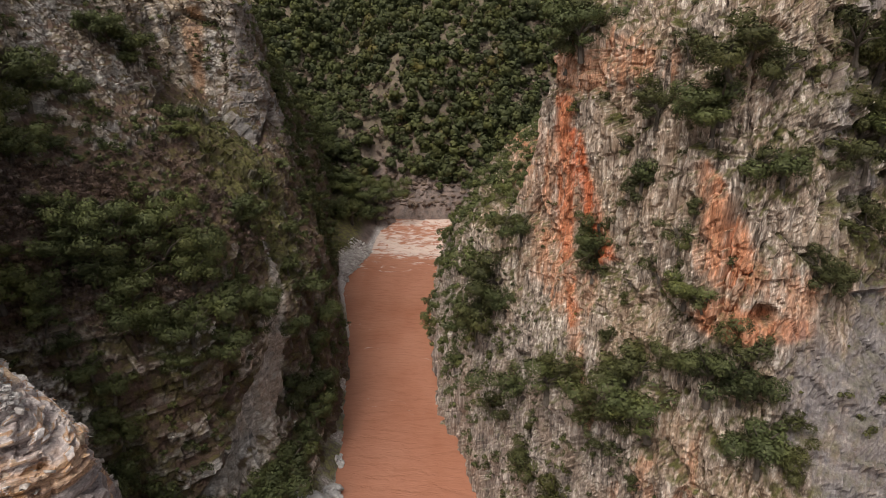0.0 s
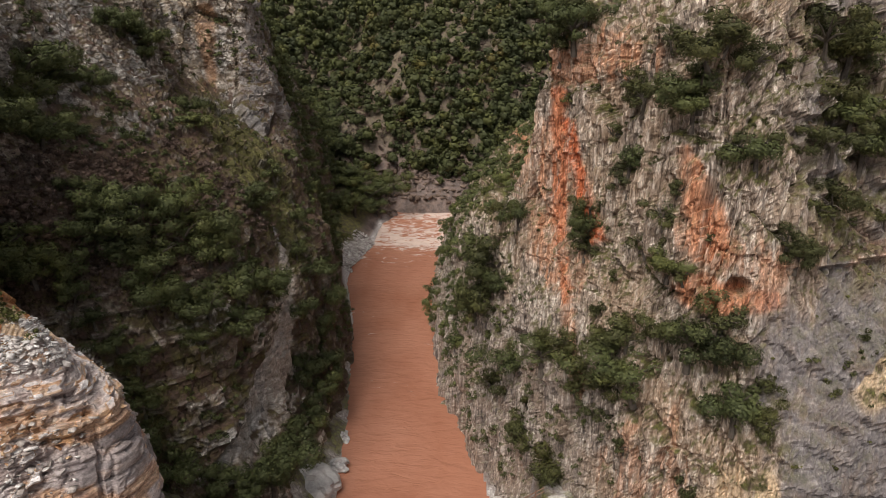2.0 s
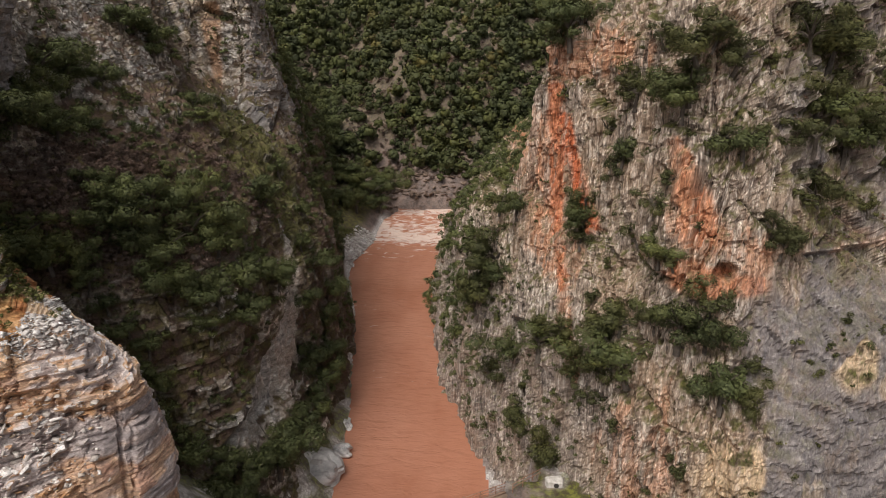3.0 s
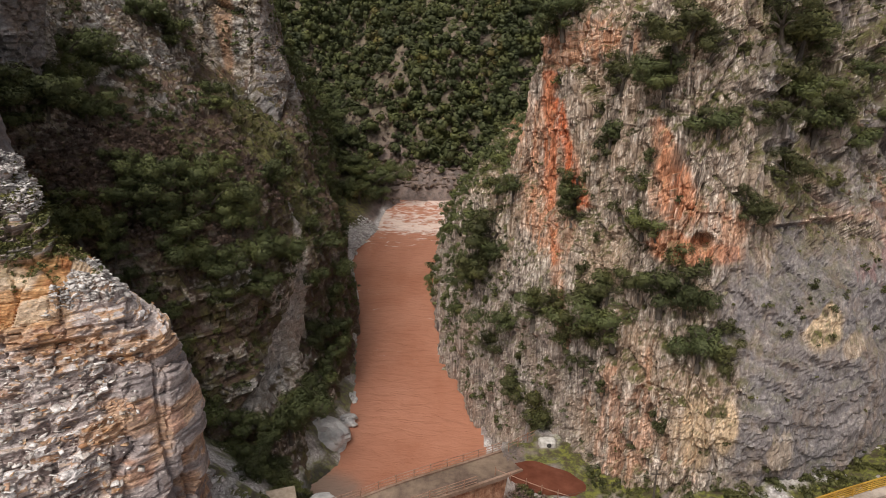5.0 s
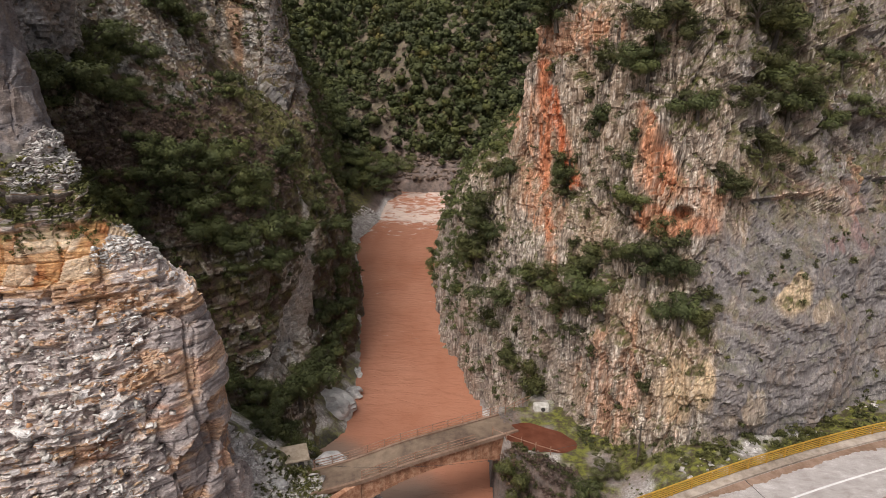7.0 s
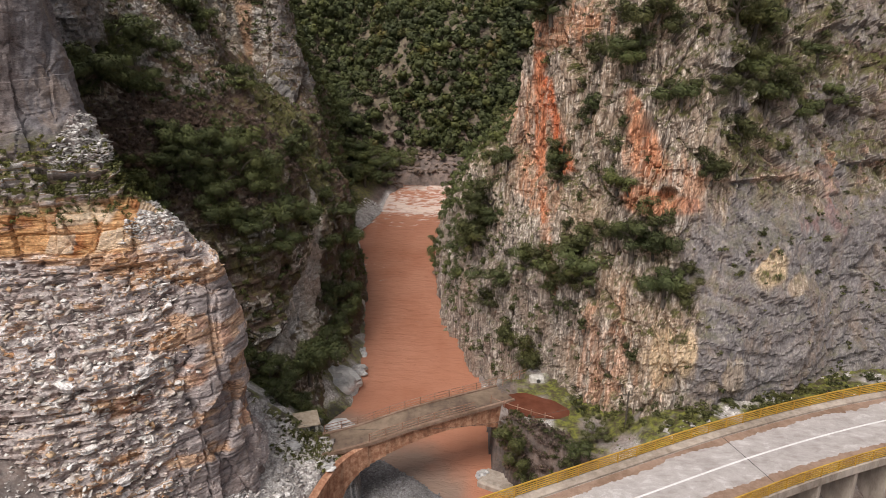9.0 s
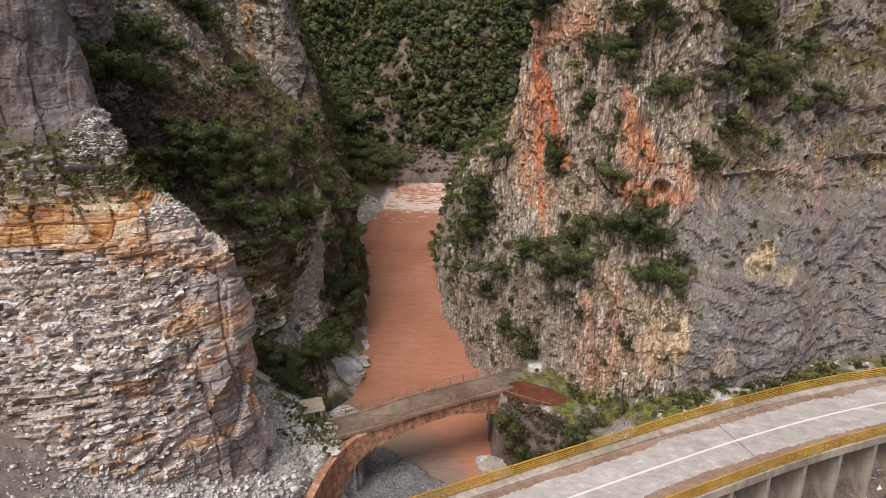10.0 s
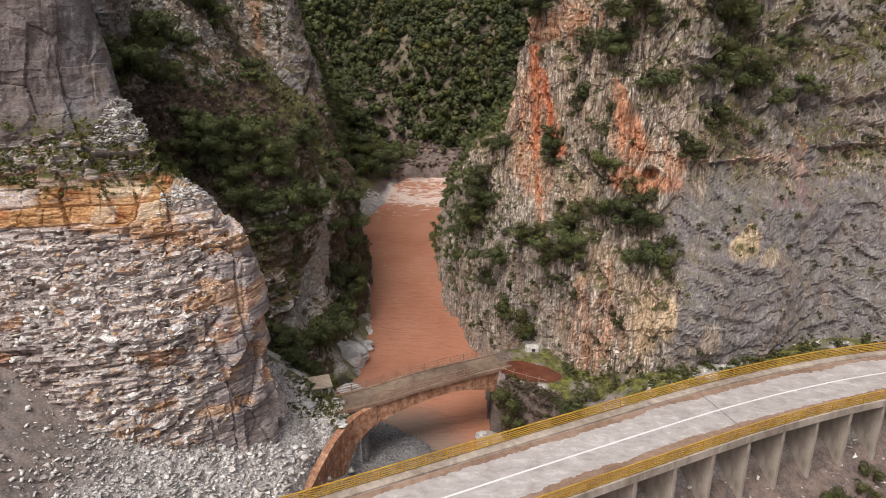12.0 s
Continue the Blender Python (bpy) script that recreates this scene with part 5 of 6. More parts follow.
plant(SHRUBS + THIN, [
    (16.6, 50.8, 28.9, 1.6), (25.9, 42.5, 25.7, 1.5), (26.9, 44.9, 28.6, 1.1), (14.4, 62.5, 38.4, 1.6), (13.7, 60.1, 34.8, 1.4), (18.6, 50.5, 40.8, 1.3),
    (18.1, 53.0, 37.2, 1.5), (19.9, 48.1, 36.6, 1.1), (16.6, 56.9, 42.1, 1.6), (15.5, 59.6, 46.1, 1.4), (17.5, 56.4, 49.7, 1.7), (17.4, 57.9, 51.0, 1.4),
    (24.2, 51.0, 53.2, 1.5), (22.2, 50.8, 55.5, 1.5), (19.3, 54.0, 55.1, 1.2), (23.8, 48.6, 46.5, 1.5), (26.1, 49.0, 47.0, 1.5), (31.0, 48.9, 42.0, 1.3),
    (48.8, 60.4, 44.7, 1.6), (28.7, 47.1, 38.1, 1.6), (28.1, 47.8, 39.6, 1.2), (29.4, 47.4, 38.9, 1.1), (6.2, 64.8, 9.9, 1.6), (21.6, 43.8, 18.0, 0.9),
], "shrubs on the orange-streaked cliff")
plant(SHRUBS + THIN, [
    (20.7, 45.6, 18.3, 0.9), (15.9, 55.9, 33.8, 0.7), (12.4, 65.5, 49.4, 0.9), (22.2, 48.3, 40.0, 0.5), (36.6, 54.2, 40.1, 1.1), (38.7, 53.2, 40.3, 1.2),
    (40.7, 56.9, 48.8, 1.3), (14.8, 56.0, 30.1, 0.9), (28.1, 52.5, 53.1, 1.0), (19.3, 49.8, 43.8, 0.8), (22.5, 44.6, 27.0, 0.7), (14.3, 52.7, 20.1, 1.1),
    (12.8, 55.1, 21.9, 1.0), (8.8, 64.9, 13.9, 1.1), (16.3, 48.4, 19.7, 0.8),
], "shrubs on the orange-streaked cliff")
plant(OAKS, [
    (-35.7, 60.5, 38.3, 3.0), (-33.6, 62.0, 36.6, 3.3), (-35, 57.2, 36.8, 2.9), (-29.9, 64.4, 32.1, 3.5), (-31.7, 61.0, 31.7, 3.1), (-28.2, 65.6, 30.6, 2.8),
    (-34.4, 59.8, 33.4, 3.0), (-31.0, 66.4, 35.9, 2.7), (-27.5, 79.9, 34.0, 2.9), (-26.6, 81.0, 32.7, 2.5), (-28.4, 93.8, 34.3, 2.2), (-31.9, 59.2, 29.4, 2.7),
    (-25.6, 66.0, 26.4, 3.4), (-27.2, 61.8, 26.3, 3.1), (-23.4, 72.1, 24.9, 2.7), (-24.7, 65.0, 23.0, 2.8), (-30.0, 59.6, 27.1, 2.6), (-45.4, 53.2, 47.8, 3.4),
    (-46.7, 51.9, 46.8, 2.9), (-47.8, 69.1, 50.2, 3.6), (-46.6, 72.1, 49.1, 3.3), (-45.3, 61.7, 48.4, 3.2), (-44.2, 75.3, 49.4, 2.0), (-42.3, 60.5, 45.5, 2.5),
], "trees on the shaded slope")
plant(OAKS, [
    (-43.7, 56.2, 46.5, 2.8), (-44.3, 54.6, 45.6, 2.4), (-45.3, 88.3, 55.3, 2.8), (-44.2, 91.7, 54.5, 2.9), (-46.2, 85.0, 56.3, 2.5), (-43.7, 88.1, 52.4, 1.8),
    (-36.1, 84.6, 44.0, 2.0), (-37.3, 86.1, 45.7, 1.9), (-42.7, 53.0, 35.5, 3.3), (-40.9, 53.8, 33.5, 2.8), (-39.1, 55.6, 32.5, 2.4), (-44.7, 53.3, 38.0, 2.1),
    (-42.5, 53.0, 32.7, 2.1), (-34.4, 55.4, 25.0, 2.1), (-32.6, 55.3, 22.9, 2.1), (-33.7, 54.0, 20.4, 1.8), (-32.2, 54.5, 18.0, 1.8), (-20.5, 59.0, 5.8, 4.0),
    (-19.9, 66.3, 5.3, 3.6), (-21.5, 54.8, 7.1, 3.3), (-19.0, 73.4, 4.1, 2.9), (-18.9, 77.7, 5.8, 2.9), (-19.2, 83.4, 7.5, 2.7), (-21.5, 78.3, 9.5, 2.7),
], "trees on the shaded slope")
plant(OAKS, [
    (-21.3, 86.2, 11.1, 2.8), (-21.2, 91.3, 15.6, 2.4), (-22.3, 80.4, 17.6, 2.5), (-21.5, 84.8, 21.7, 2.6), (-22.4, 98.2, 19.3, 1.9), (-20.7, 47.7, 9.3, 2.0),
    (-19.6, 52.7, 5.2, 1.9), (-21.0, 96.2, 6.5, 1.8), (-31.4, 172, 7.7, 5.4), (-27.8, 182, 8.5, 5.6), (-25, 190.3, 8.5, 4.7), (-31.6, 184.3, 12.2, 5),
    (-34.6, 171.5, 10.2, 4), (-25.9, 180.4, 5.8, 3.8), (-35.6, 187.7, 16.5, 5), (-42.6, 205.8, 19.6, 4.7), (-45.5, 211.6, 24.1, 5.6), (-48.1, 215.6, 27.9, 4.9),
    (-23.2, 85.1, 25.1, 1.9), (-27.4, 59.2, 23.2, 2.0), (-38.6, 58.7, 40.6, 2.0), (-37.6, 57.6, 35.8, 2.2), (-40.0, 55.7, 36.2, 2.3), (-24.5, 91.5, 28.5, 1.6),
], "trees on the shaded slope")
plant(OAKS, [
    (-26.6, 107.5, 29.1, 1.8), (-28.8, 102.4, 36.6, 1.5), (-62.8, 228.6, 37.5, 3), (-66.6, 236.7, 45.1, 3.1), (-37.6, 54.7, 30.5, 1.7), (-36.2, 55.4, 28.0, 1.8),
    (-43.0, 68.4, 45.1, 1.5), (-34.7, 68.8, 38.9, 1.8), (-28.0, 70.3, 33.0, 2.3),
], "trees on the shaded slope")
plant(OAKS, [
    (-26, 51, 7, 2.6), (-23, 49.5, 6, 2.2), (-28, 53.5, 11, 2.5), (-25, 55, 9, 2.2), (-21, 52, 5, 2.1), (-30, 52, 14, 2.3), (-24, 46.5, 6, 1.8), (-27.5, 48.5, 8, 2.1),
], "trees on the shaded slope")
SHRUBS2 = [SHRUBS[0], OAKS[1]]


def scatter(name, grid, normal, keep, count, radius, sprays, leaf, material, label, seed, lift=0.4, flat=0.75, lobes=3):
    """Uncountable plants on a surface where keep (a weight per point) allows, as one object."""
    rng = np.random.default_rng(seed)
    p, w = grid.reshape(-1, 3), np.clip(keep.reshape(-1), 0, None)
    area = np.linalg.norm(np.cross(np.gradient(grid, axis=1), np.gradient(grid, axis=0)), axis=2).reshape(-1) if grid.shape[1] > 1 else 1.0
    w = w * area
    pick = rng.choice(len(p), count, p=w / w.sum())
    vs, qs, base, tones, softs = [], [], 0, [], []
    for i in pick:
        r = rng.uniform(*radius) * rng.uniform(0.7, 1.0)
        v, q, soft = leaf_cloud(rng, sprays, leaf * (0.6 + 0.4 * r / radius[1]) / r, lobes, 0.95, flat)
        softs.append(soft)
        v = v * r + p[i] + rng.normal(0, 0.15, 3) + (0, 0, lift * r)
        vs.append(v)
        qs.append(q + base)
        base += len(v)
        tones.append(np.full(len(v), rng.random()))
    mesh = mesh_of(name, np.vstack(vs), np.vstack(qs), material, np.vstack(softs))
    mesh.attributes.new("crown", "FLOAT", "POINT").data.foreach_set("value", np.concatenate(tones).astype(np.float32))
    return tagged(new(name, mesh), label, "plants", "", "stuff")


def hillside_grid():
    xs, ys = np.linspace(-150, 130, 200), np.linspace(184, 420, 200)
    x, y = np.meshgrid(xs, ys)
    z = ground_height(x, y)
    z = z + hill_relief(x, y)
    return np.stack([x, y, z], -1)


HILL = hillside_grid()
hp = HILL.reshape(-1, 3)
clear = fbm(hp * 0.035, 3, 141)
wood = (np.abs(hp[:, 0] + 22) < 52 + 0.12 * (hp[:, 1] - 184)) * (0.4 + smooth(-0.5, -0.25, clear)) * smooth(10, 17, hp[:, 2] + 5 * clear)
HN = np.zeros_like(HILL)
gap = np.exp(-((hp[:, 0] + 20 + 0.42 * (hp[:, 1] - 190)) / 4.5) ** 2) * smooth(245, 215, hp[:, 1])
wood = wood * (1 - 0.9 * gap)
scatter("far_woodland", HILL, HN, wood * (hp[:, 1] < 330), 2300, (2.9, 5.2), 100, 0.7, M_LEAF_FAR, "dense mixed evergreen woodland on the far hillside", 151, 0.45, 1.0, 3)
scatter("far_woodland", HILL, HN, wood * (hp[:, 1] < 400), 420, (1.2, 2.2), 70, 0.42, M_LEAF_FAR, "dark oak woodland on the far hillside", 152)
scatter("bare_thicket", HILL, HN, smooth(6, 9, hp[:, 2]) * (np.abs(hp[:, 0] + 22) < 60) * (0.1 + gap + smooth(0.1, -0.3, clear)) * (hp[:, 1] < 330), 800, (1.0, 2.6), 34, 0.4, M_TWIG, "leafless brown thicket on the far hillside", 153)
wp = WEST_G.reshape(-1, 3)
wup = WEST_N[..., 2].reshape(-1)
patch = fbm(wp * 0.11, 3, 161)
scatter("slope_woodland", WEST_G, WEST_N, smooth(112, 135, wp[:, 1]) * (wp[:, 2] > 7) * (wp[:, 2] < 80) * smooth(-0.3, 0.1, patch), 700, (1.2, 2.8), 75, 0.42, M_LEAF_DARK, "dark shrubs and small trees on the steep flank", 162)
scatter("slope_shrubs", WEST_G, WEST_N, smooth(0.0, 0.5, wup) * smooth(-0.1, 0.25, patch) * (wp[:, 1] < 120) * (1 - inside(wp[:, 1], wp[:, 2], STRIP, 1.0)) * (1 - 0.8 * inside(wp[:, 1], wp[:, 2], GRASSY, 2.0)) * (wp[:, 2] > 4) * (wp[:, 2] < 70), 800, (0.4, 1.3), 40, 0.26, M_LEAF_DARK, "low dark shrubs on the shaded slope", 163)
brush = smooth(28, 33, wp[:, 2]) * smooth(47, 43, wp[:, 2]) * smooth(85, 70, wp[:, 1])
scatter("dry_brush", WEST_G, WEST_N, brush * smooth(0.35, -0.2, patch), 1300, (0.5, 1.3), 36, 0.2, M_TWIG, "leafless reddish-brown brush on the slope", 164)
scatter("ledge_grass", WEST_G, WEST_N, inside(wp[:, 1], wp[:, 2], GRASSY, 2.0) * smooth(0.0, 0.4, wup), 420, (0.2, 0.5), 16, 0.17, M_GRASS, "dry olive grass on the steep ramp", 165, 0.15, 0.6, 1)
ep = EAST_G.reshape(-1, 3)
eup = EAST_N[..., 2].reshape(-1)
epatch = fbm(ep * 0.16, 3, 171)
visible = (ep[:, 2] > 3) * (ep[:, 2] < 76) * (ep[:, 0] < 75)
scatter("behind_woodland", EAST_G, EAST_N, visible * smooth(77, 82, ep[:, 1]) * (ep[:, 2] > 5) * smooth(48, 42, ep[:, 2]), 420, (1.2, 2.6), 75, 0.38, M_LEAF_DARK, "dark woodland on the flank beside the river", 172)
scatter("ledge_shrubs", EAST_G, EAST_N, visible * smooth(0.1, 0.55, eup) * smooth(-0.05, 0.3, epatch) * (ep[:, 1] < 84), 520, (0.3, 0.95), 50, 0.17, M_LEAF, "small shrubs on the ledges of the cliff", 173)
scatter("ledge_shrubs", EAST_G, EAST_N, visible * smooth(20, 14, ep[:, 0]) * smooth(32, 24, ep[:, 2]) * (ep[:, 1] < 90) * smooth(-0.15, 0.2, epatch) * (0.1 + smooth(-0.1, 0.4, eup)), 300, (0.4, 1.2), 60, 0.15, M_LEAF_DARK, "dark shrubs clinging to the lower cliff", 179)
bench = smooth(27, 32, ep[:, 0]) * smooth(36.5, 39, ep[:, 2]) * visible * (ep[:, 2] < 66)
scatter("ledge_shrubs", EAST_G, EAST_N, bench * (0.2 + smooth(0.0, 0.5, eup)) * smooth(-0.2, 0.2, epatch), 260, (0.4, 1.3), 60, 0.18, M_LEAF, "olive shrubs on the upper ledges of the cliff", 176)
scatter("dry_brush", EAST_G, EAST_N, bench * (0.2 + smooth(0.0, 0.5, eup)), 320, (0.3, 0.9), 36, 0.16, M_TWIG, "leafless brown brush on the upper ledges", 177)
scatter("ledge_grass", EAST_G, EAST_N, visible * smooth(0.2, 0.7, eup) * (ep[:, 1] < 84), 600, (0.15, 0.4), 16, 0.14, M_GRASS, "tufts of yellow-green grass in the cracks", 174, 0.2, 0.75, 1)
npt = NEAR_G.reshape(-1, 3)
nup = NEAR_N[..., 2].reshape(-1)
scatter("ledge_grass", NEAR_G, NEAR_N, smooth(0.3, 0.7, nup) * smooth(37.5, 39.5, npt[:, 2]) * smooth(46, 42, npt[:, 2]) * (npt[:, 0] > -50), 650, (0.25, 0.7), 22, 0.17, M_GRASS, "olive grass and low scrub on the rock ledge", 175, 0.2)

scatter("ledge_shrubs", NEAR_G, NEAR_N, smooth(0.2, 0.6, nup) * smooth(38, 39.5, npt[:, 2]) * smooth(44, 42, npt[:, 2]) * (npt[:, 0] > -60) * (npt[:, 0] < -30), 60, (0.3, 0.9), 60, 0.15, M_LEAF, "dark low shrubs on the rock ledge", 178, 0.3)


# ---------------------------------------------------------------- loose stones
def stone_material(name, palette, single):
    m, n, l, b = nodes_of(name)
    source = n.new("ShaderNodeObjectInfo").outputs["Random"] if single else n.new("ShaderNodeNewGeometry").outputs["Random Per Island"]
    col = ramp(n, l, source, palette)
    col = mix(n, l, 0.7, col, ramp(n, l, noise_tex(n, l, 5.0, 8, 0.75), [(0.4, (0.55, 0.53, 0.5)), (0.6, (1.25, 1.25, 1.25))]), "MULTIPLY")
    l.new(col, b.inputs["Base Color"])
    b.inputs["Roughness"].default_value = 0.9
    bump(n, l, b, noise_tex(n, l, 9.0, 6, 0.7), 0.6, 0.05)
    return m


BROKEN = [(0.0, (0.28, 0.24, 0.22)), (0.25, (0.45, 0.41, 0.38)), (0.5, (0.6, 0.56, 0.53)), (0.62, (0.55, 0.4, 0.26)), (0.7, (0.5, 0.26, 0.13)), (0.75, (0.72, 0.7, 0.68)), (1.0, (0.88, 0.86, 0.84))]
WASHED = [(0.0, (0.4, 0.37, 0.355)), (0.4, (0.6, 0.57, 0.55)), (0.8, (0.72, 0.7, 0.69)), (1.0, (0.88, 0.86, 0.85))]
M_STONE, M_STONE_ONE = stone_material("broken_slabs", BROKEN, False), stone_material("broken_slab", BROKEN, True)
M_SCREE, M_SCREE_ONE = stone_material("washed_scree", WASHED, False), stone_material("washed_scree_stone", WASHED, True)
CUBE = np.array([(x, y, z) for z in (-0.5, 0.5) for x, y in ((-0.5, -0.5), (0.5, -0.5), (0.5, 0.5), (-0.5, 0.5))])
CUBE_FACES = np.array([(3, 2, 1, 0), (4, 5, 6, 7), (0, 1, 5, 4), (1, 2, 6, 5), (2, 3, 7, 6), (3, 0, 4, 7)])


def slab_verts(rng, size):
    shape = np.array((1.0, rng.uniform(0.5, 0.9), rng.uniform(0.1, 0.26)))
    v = (CUBE + rng.normal(0, 0.13, (8, 3))) * shape * size
    turn = np.array(Euler((rng.normal(0, 0.35), rng.normal(0, 0.35), rng.uniform(0, 6.28))).to_matrix())
    return v @ turn.T


def stones(points, weight, count, sizes, material, seed, name, label):
    rng = np.random.default_rng(seed)
    pick = rng.choice(len(points), count, p=weight / weight.sum())
    vs, qs = [], []
    for k, i in enumerate(pick):
        size = sizes[0] + (sizes[1] - sizes[0]) * rng.random() ** 3
        vs.append(slab_verts(rng, size) + points[i] + rng.normal(0, 0.12, 3) * (1, 1, 0.3) + (0, 0, 0.08 * size))
        qs.append(CUBE_FACES + 8 * k)
    return tagged(new(name, mesh_of(name, np.vstack(vs), np.vstack(qs), material)), label, "stones", "", "stuff")


def single_stones(parent, points, weight, count, sizes, material, seed):
    """The largest stones, each an object on the surface that bears it."""
    rng = np.random.default_rng(seed)
    shapes = [mesh_of("stone", slab_verts(rng, 1.0), CUBE_FACES, material) for _ in range(10)]
    for i in rng.choice(len(points), count, p=weight / weight.sum()):
        o = new("stone", shapes[rng.integers(10)])
        k = rng.uniform(*sizes)
        o.location, o.scale = Vector(points[i] + (0, 0, 0.1 * k)), (k, k, k)
        o.rotation_euler = (rng.normal(0, 0.25), rng.normal(0, 0.25), rng.uniform(0, 6.28))
        o.parent = parent


gco = np.zeros(len(GROUND.data.vertices) * 3, np.float32)
GROUND.data.vertices.foreach_get("co", gco)
gco = gco.reshape(-1, 3).astype(float)
scree = (gco[:, 0] < -11.5) * (gco[:, 0] > -40) * (gco[:, 1] > 4) * (gco[:, 1] < 40) * (gco[:, 2] > 1) * (0.14 + smooth(-35, -27, gco[:, 0]))
stones(gco, scree, 15000, (0.1, 0.55), M_SCREE, 301, "talus_scree", "grey-white limestone scree below the road cut")
single_stones(GROUND, gco, scree * smooth(-32, -20, gco[:, 0]), 220, (0.5, 1.15), M_SCREE_ONE, 302)
bar = (gco[:, 0] > -12) * (gco[:, 0] < 5) * (gco[:, 1] > 14) * (gco[:, 1] < 48) * (gco[:, 2] > 0.05) * (gco[:, 2] < 2) + 0.0
stones(gco, bar, 3500, (0.08, 0.35), M_BAR, 303, "river_gravel", "dark grey wet river gravel under the bridge")
roadside = (gco[:, 0] > 24) * (gco[:, 0] < 62) * (gco[:, 1] > 18) * (gco[:, 1] < 50) + 0.0
stones(gco, roadside, 900, (0.12, 0.6), M_SCREE, 304, "roadside_scree", "pale stones and rubble beside the piers")
margin = smooth(-6, 0, gco[:, 0] - bank_left(gco[:, 1])) * smooth(1.5, -0.5, gco[:, 0] - bank_left(gco[:, 1])) * (gco[:, 1] > 146) * (gco[:, 1] < 166)
stones(gco, margin + 0.0, 1600, (0.3, 1.1), M_SCREE, 305, "river_gravel", "white gravel bar on the far bank")
bank = (gco[:, 1] > 182) * (gco[:, 1] < 206) * (gco[:, 0] > -36) * (gco[:, 0] < 12) * (gco[:, 2] > 4) * (gco[:, 2] < 20) + 0.0
stones(gco, bank, 800, (0.5, 2.2), stone_material("bedded_bank_rock", [(0.0, (0.12, 0.085, 0.065)), (0.5, (0.2, 0.145, 0.112)), (0.9, (0.28, 0.21, 0.165)), (1.0, (0.36, 0.3, 0.26))], False), 309, "bank_rock", "layered brown rock on the far river bank")
broken = smooth(34.5, 32.5, npt[:, 2]) * smooth(-21.5, -24, npt[:, 0]) * (npt[:, 0] > -46) * smooth(6, 9, npt[:, 2]) * (0.15 + smooth(-0.2, 0.5, nup))
stones(npt, broken * (0.12 + smooth(-0.1, 0.5, nup)), 7000, (0.12, 0.62), M_STONE, 306, "broken_slabs", "broken limestone slabs lying on the quarried face")
single_stones(NEAR, npt, broken * smooth(0.1, 0.6, nup), 200, (0.4, 0.95), M_STONE_ONE, 307)
cap = smooth(42, 43, npt[:, 2]) * smooth(47.5, 46, npt[:, 2]) * (npt[:, 0] > -35) + smooth(36, 37, npt[:, 2]) * smooth(41, 40, npt[:, 2]) * (npt[:, 0] > -28)
stones(npt, cap * (npt[:, 1] < 42) + 0.0, 3500, (0.12, 0.5), M_SCREE, 308, "broken_slabs", "pale broken slabs on the shoulder of the rock")

# ---------------------------------------------------------------- low plants on the banks
side = (gco[:, 1] - road_line(gco[:, 0])) * 0.88
terrace = (gco[:, 0] > 7) * (gco[:, 0] < 62) * (side > 5.2) * (gco[:, 1] < 60) * (gco[:, 2] > 8.5) + 0.0
terrace = terrace * (np.abs((gco[:, 0] - 10.8) * 0.93 - (gco[:, 1] - 46.1) * 0.37) > 3.9)
line = gco.reshape(-1, 1, 3)
scatter("bank_grass", line, line, terrace, 1000, (0.12, 0.35), 12, 0.12, M_GRASS, "short yellow-green grass on the terrace", 311, 0.1, 0.5, 1)
foot = terrace * smooth(3.0, 1.0, np.abs(gco[:, 1] - np.interp(gco[:, 0], [10, 17, 25, 40, 52, 85], [56, 45.5, 39, 43.5, 48, 52])))
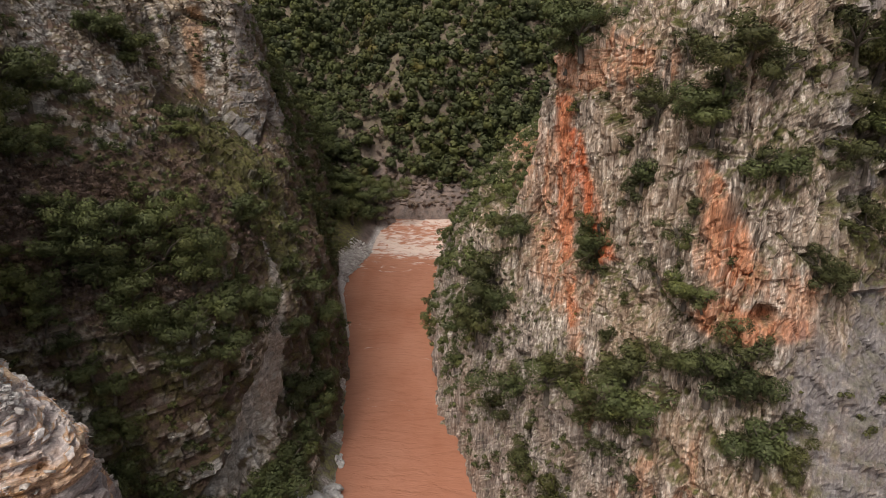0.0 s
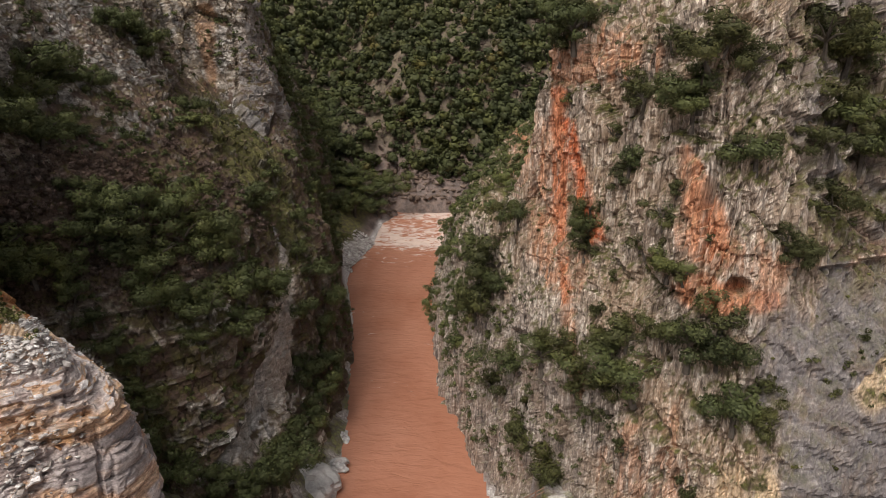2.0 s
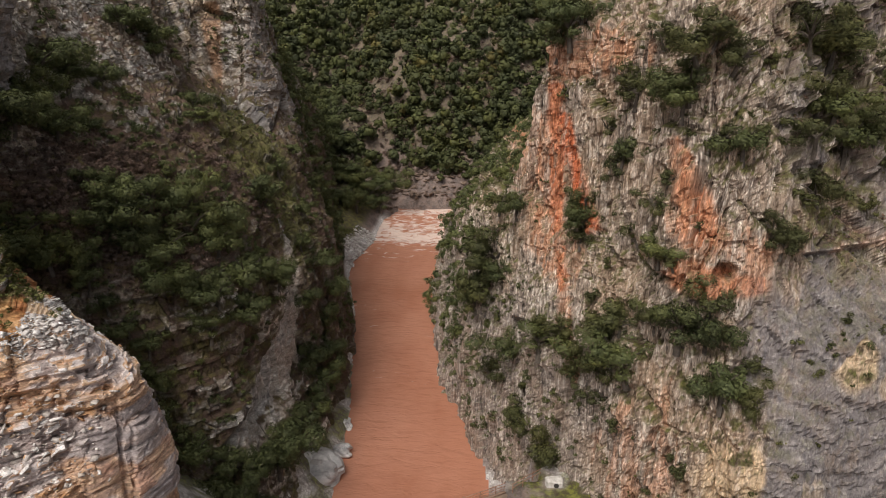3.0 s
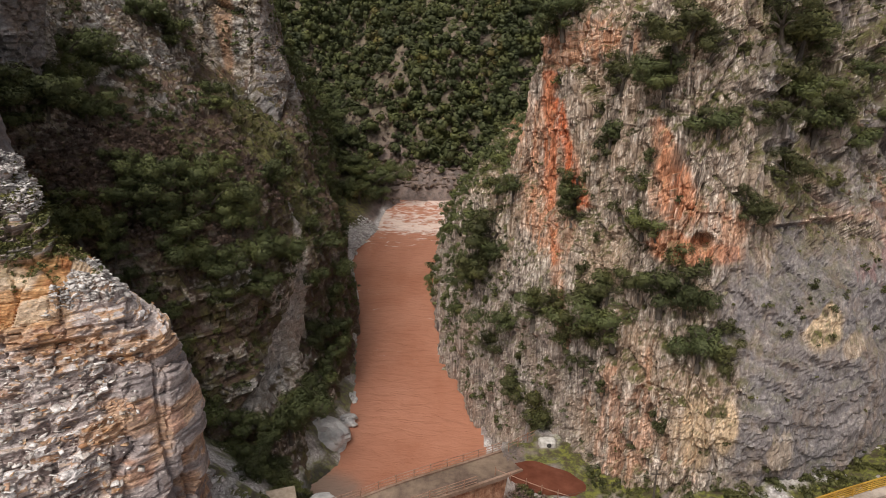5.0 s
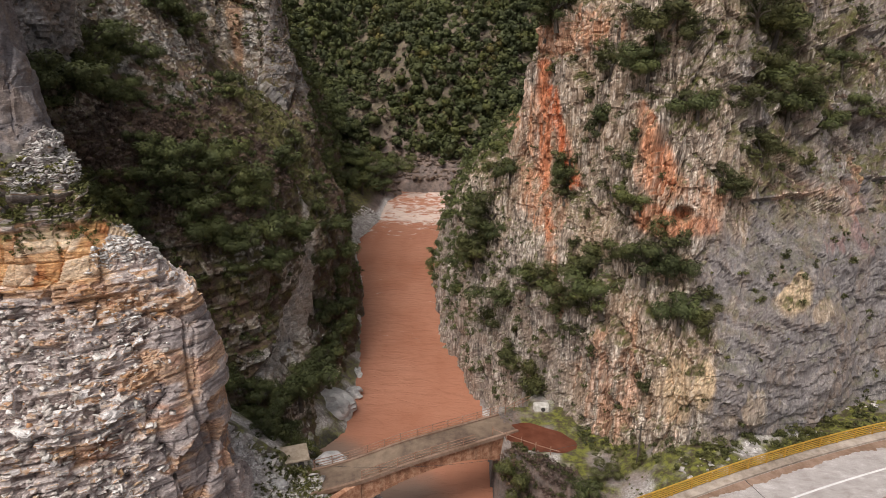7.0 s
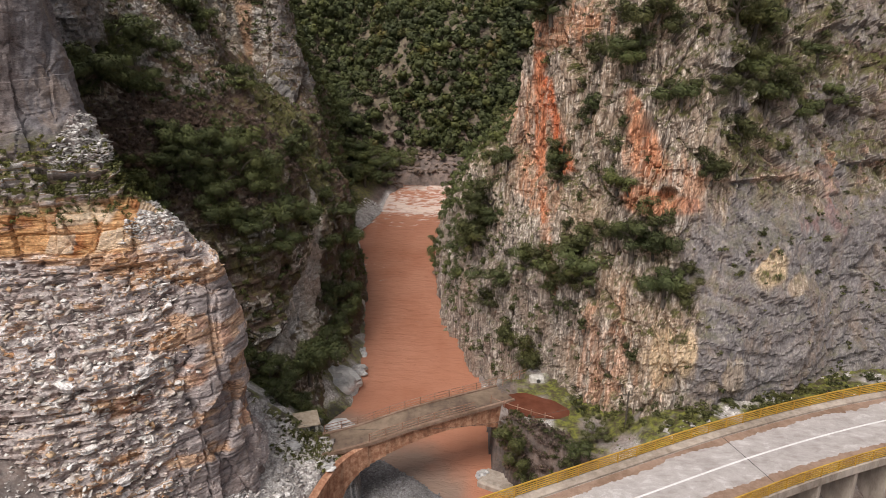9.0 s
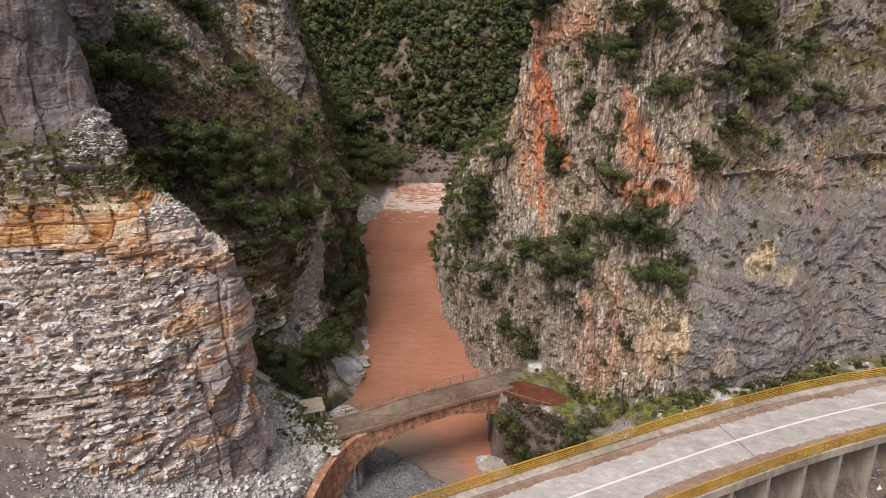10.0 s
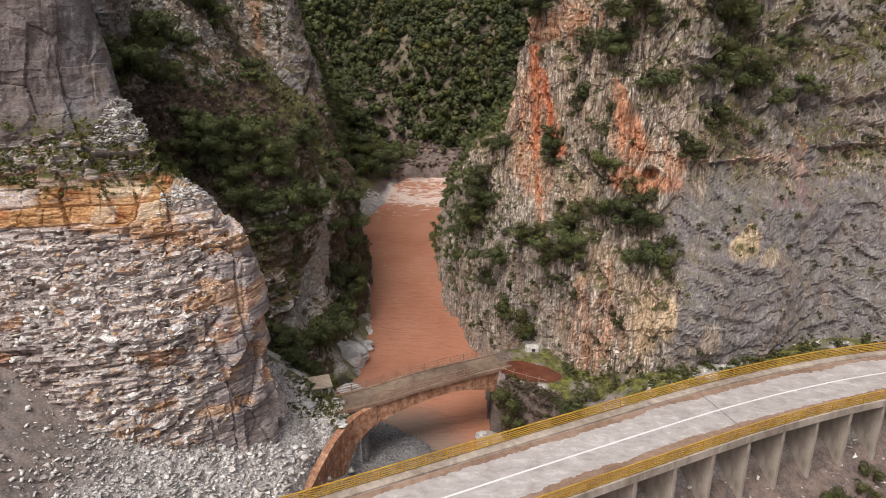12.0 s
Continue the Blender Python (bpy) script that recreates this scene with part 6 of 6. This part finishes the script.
scatter("cliff_foot_shrubs", line, line, foot + 1e-9, 170, (0.4, 1.1), 90, 0.16, M_LEAF, "low shrubs along the foot of the cliff", 312, 0.3)
scarp = (gco[:, 0] > 6.5) * (gco[:, 0] < 17) * (gco[:, 1] > 37) * (gco[:, 1] < 48) * (gco[:, 1] > 40) * (gco[:, 2] > 2.2)
scarp = scarp * smooth(1.6, 1.0, np.abs(gco[:, 0] + 0.9 - np.interp(gco[:, 1], [38.0, 41.6, 43.4, 44.8, 46.2, 48], [16.0, 12.2, 9.8, 8.0, 6.3, 5.2])))
scatter("dry_brush", line, line, scarp, 300, (0.3, 0.75), 44, 0.13, M_TWIG, "tangled bare brush and debris on the bank", 314, 0.2)
scatter("bank_shrubs", line, line, scarp, 110, (0.3, 0.8), 60, 0.13, M_LEAF, "green scrub on the bank beside the bridge", 315, 0.3)
hutside = (gco[:, 0] > -19) * (gco[:, 0] < -10.5) * (gco[:, 1] > 35) * (gco[:, 1] < 41) * (gco[:, 2] > 6) + 0.0
scatter("bank_grass", line, line, hutside, 260, (0.2, 0.6), 40, 0.12, M_GRASS, "bright green weeds beside the hut", 313, 0.2)
plant(SHRUBS2, [(9.2, 44.6, 4.5, 1.9), (9.9, 43.0, 4, 1.7), (9.0, 42.2, 2.6, 1.4), (8.6, 46.0, 5.5, 1.3), (15.5, 38.6, 7.5, 1.6), (17.5, 39.4, 8.6, 1.3), (13.6, 38.4, 6.5, 1.3), (41, 25.5, 7, 1.4), (45, 27, 7.4, 1.0), (47.5, 29.5, 8, 1.1), (51, 30, 8, 1.3), (29, 19, 6.5, 1.0), (36, 21, 6.5, 1.0)], "dark shrubs below the bridges")
plant(SHRUBS2, [(-18.5, 43.5, 8, 1.3), (-20, 43, 9, 1.4), (-21.5, 42.4, 10, 1.5), (-17.4, 45, 6.5, 1.4), (-19.5, 46, 6, 1.6), (-22, 45, 7, 1.6), (-16.4, 47.5, 5, 1.2)], "dark shrubs behind the hut")
for o in OAKS + SHRUBS + THIN:
    for c in (o, *o.children_recursive):
        bpy.data.objects.remove(c)
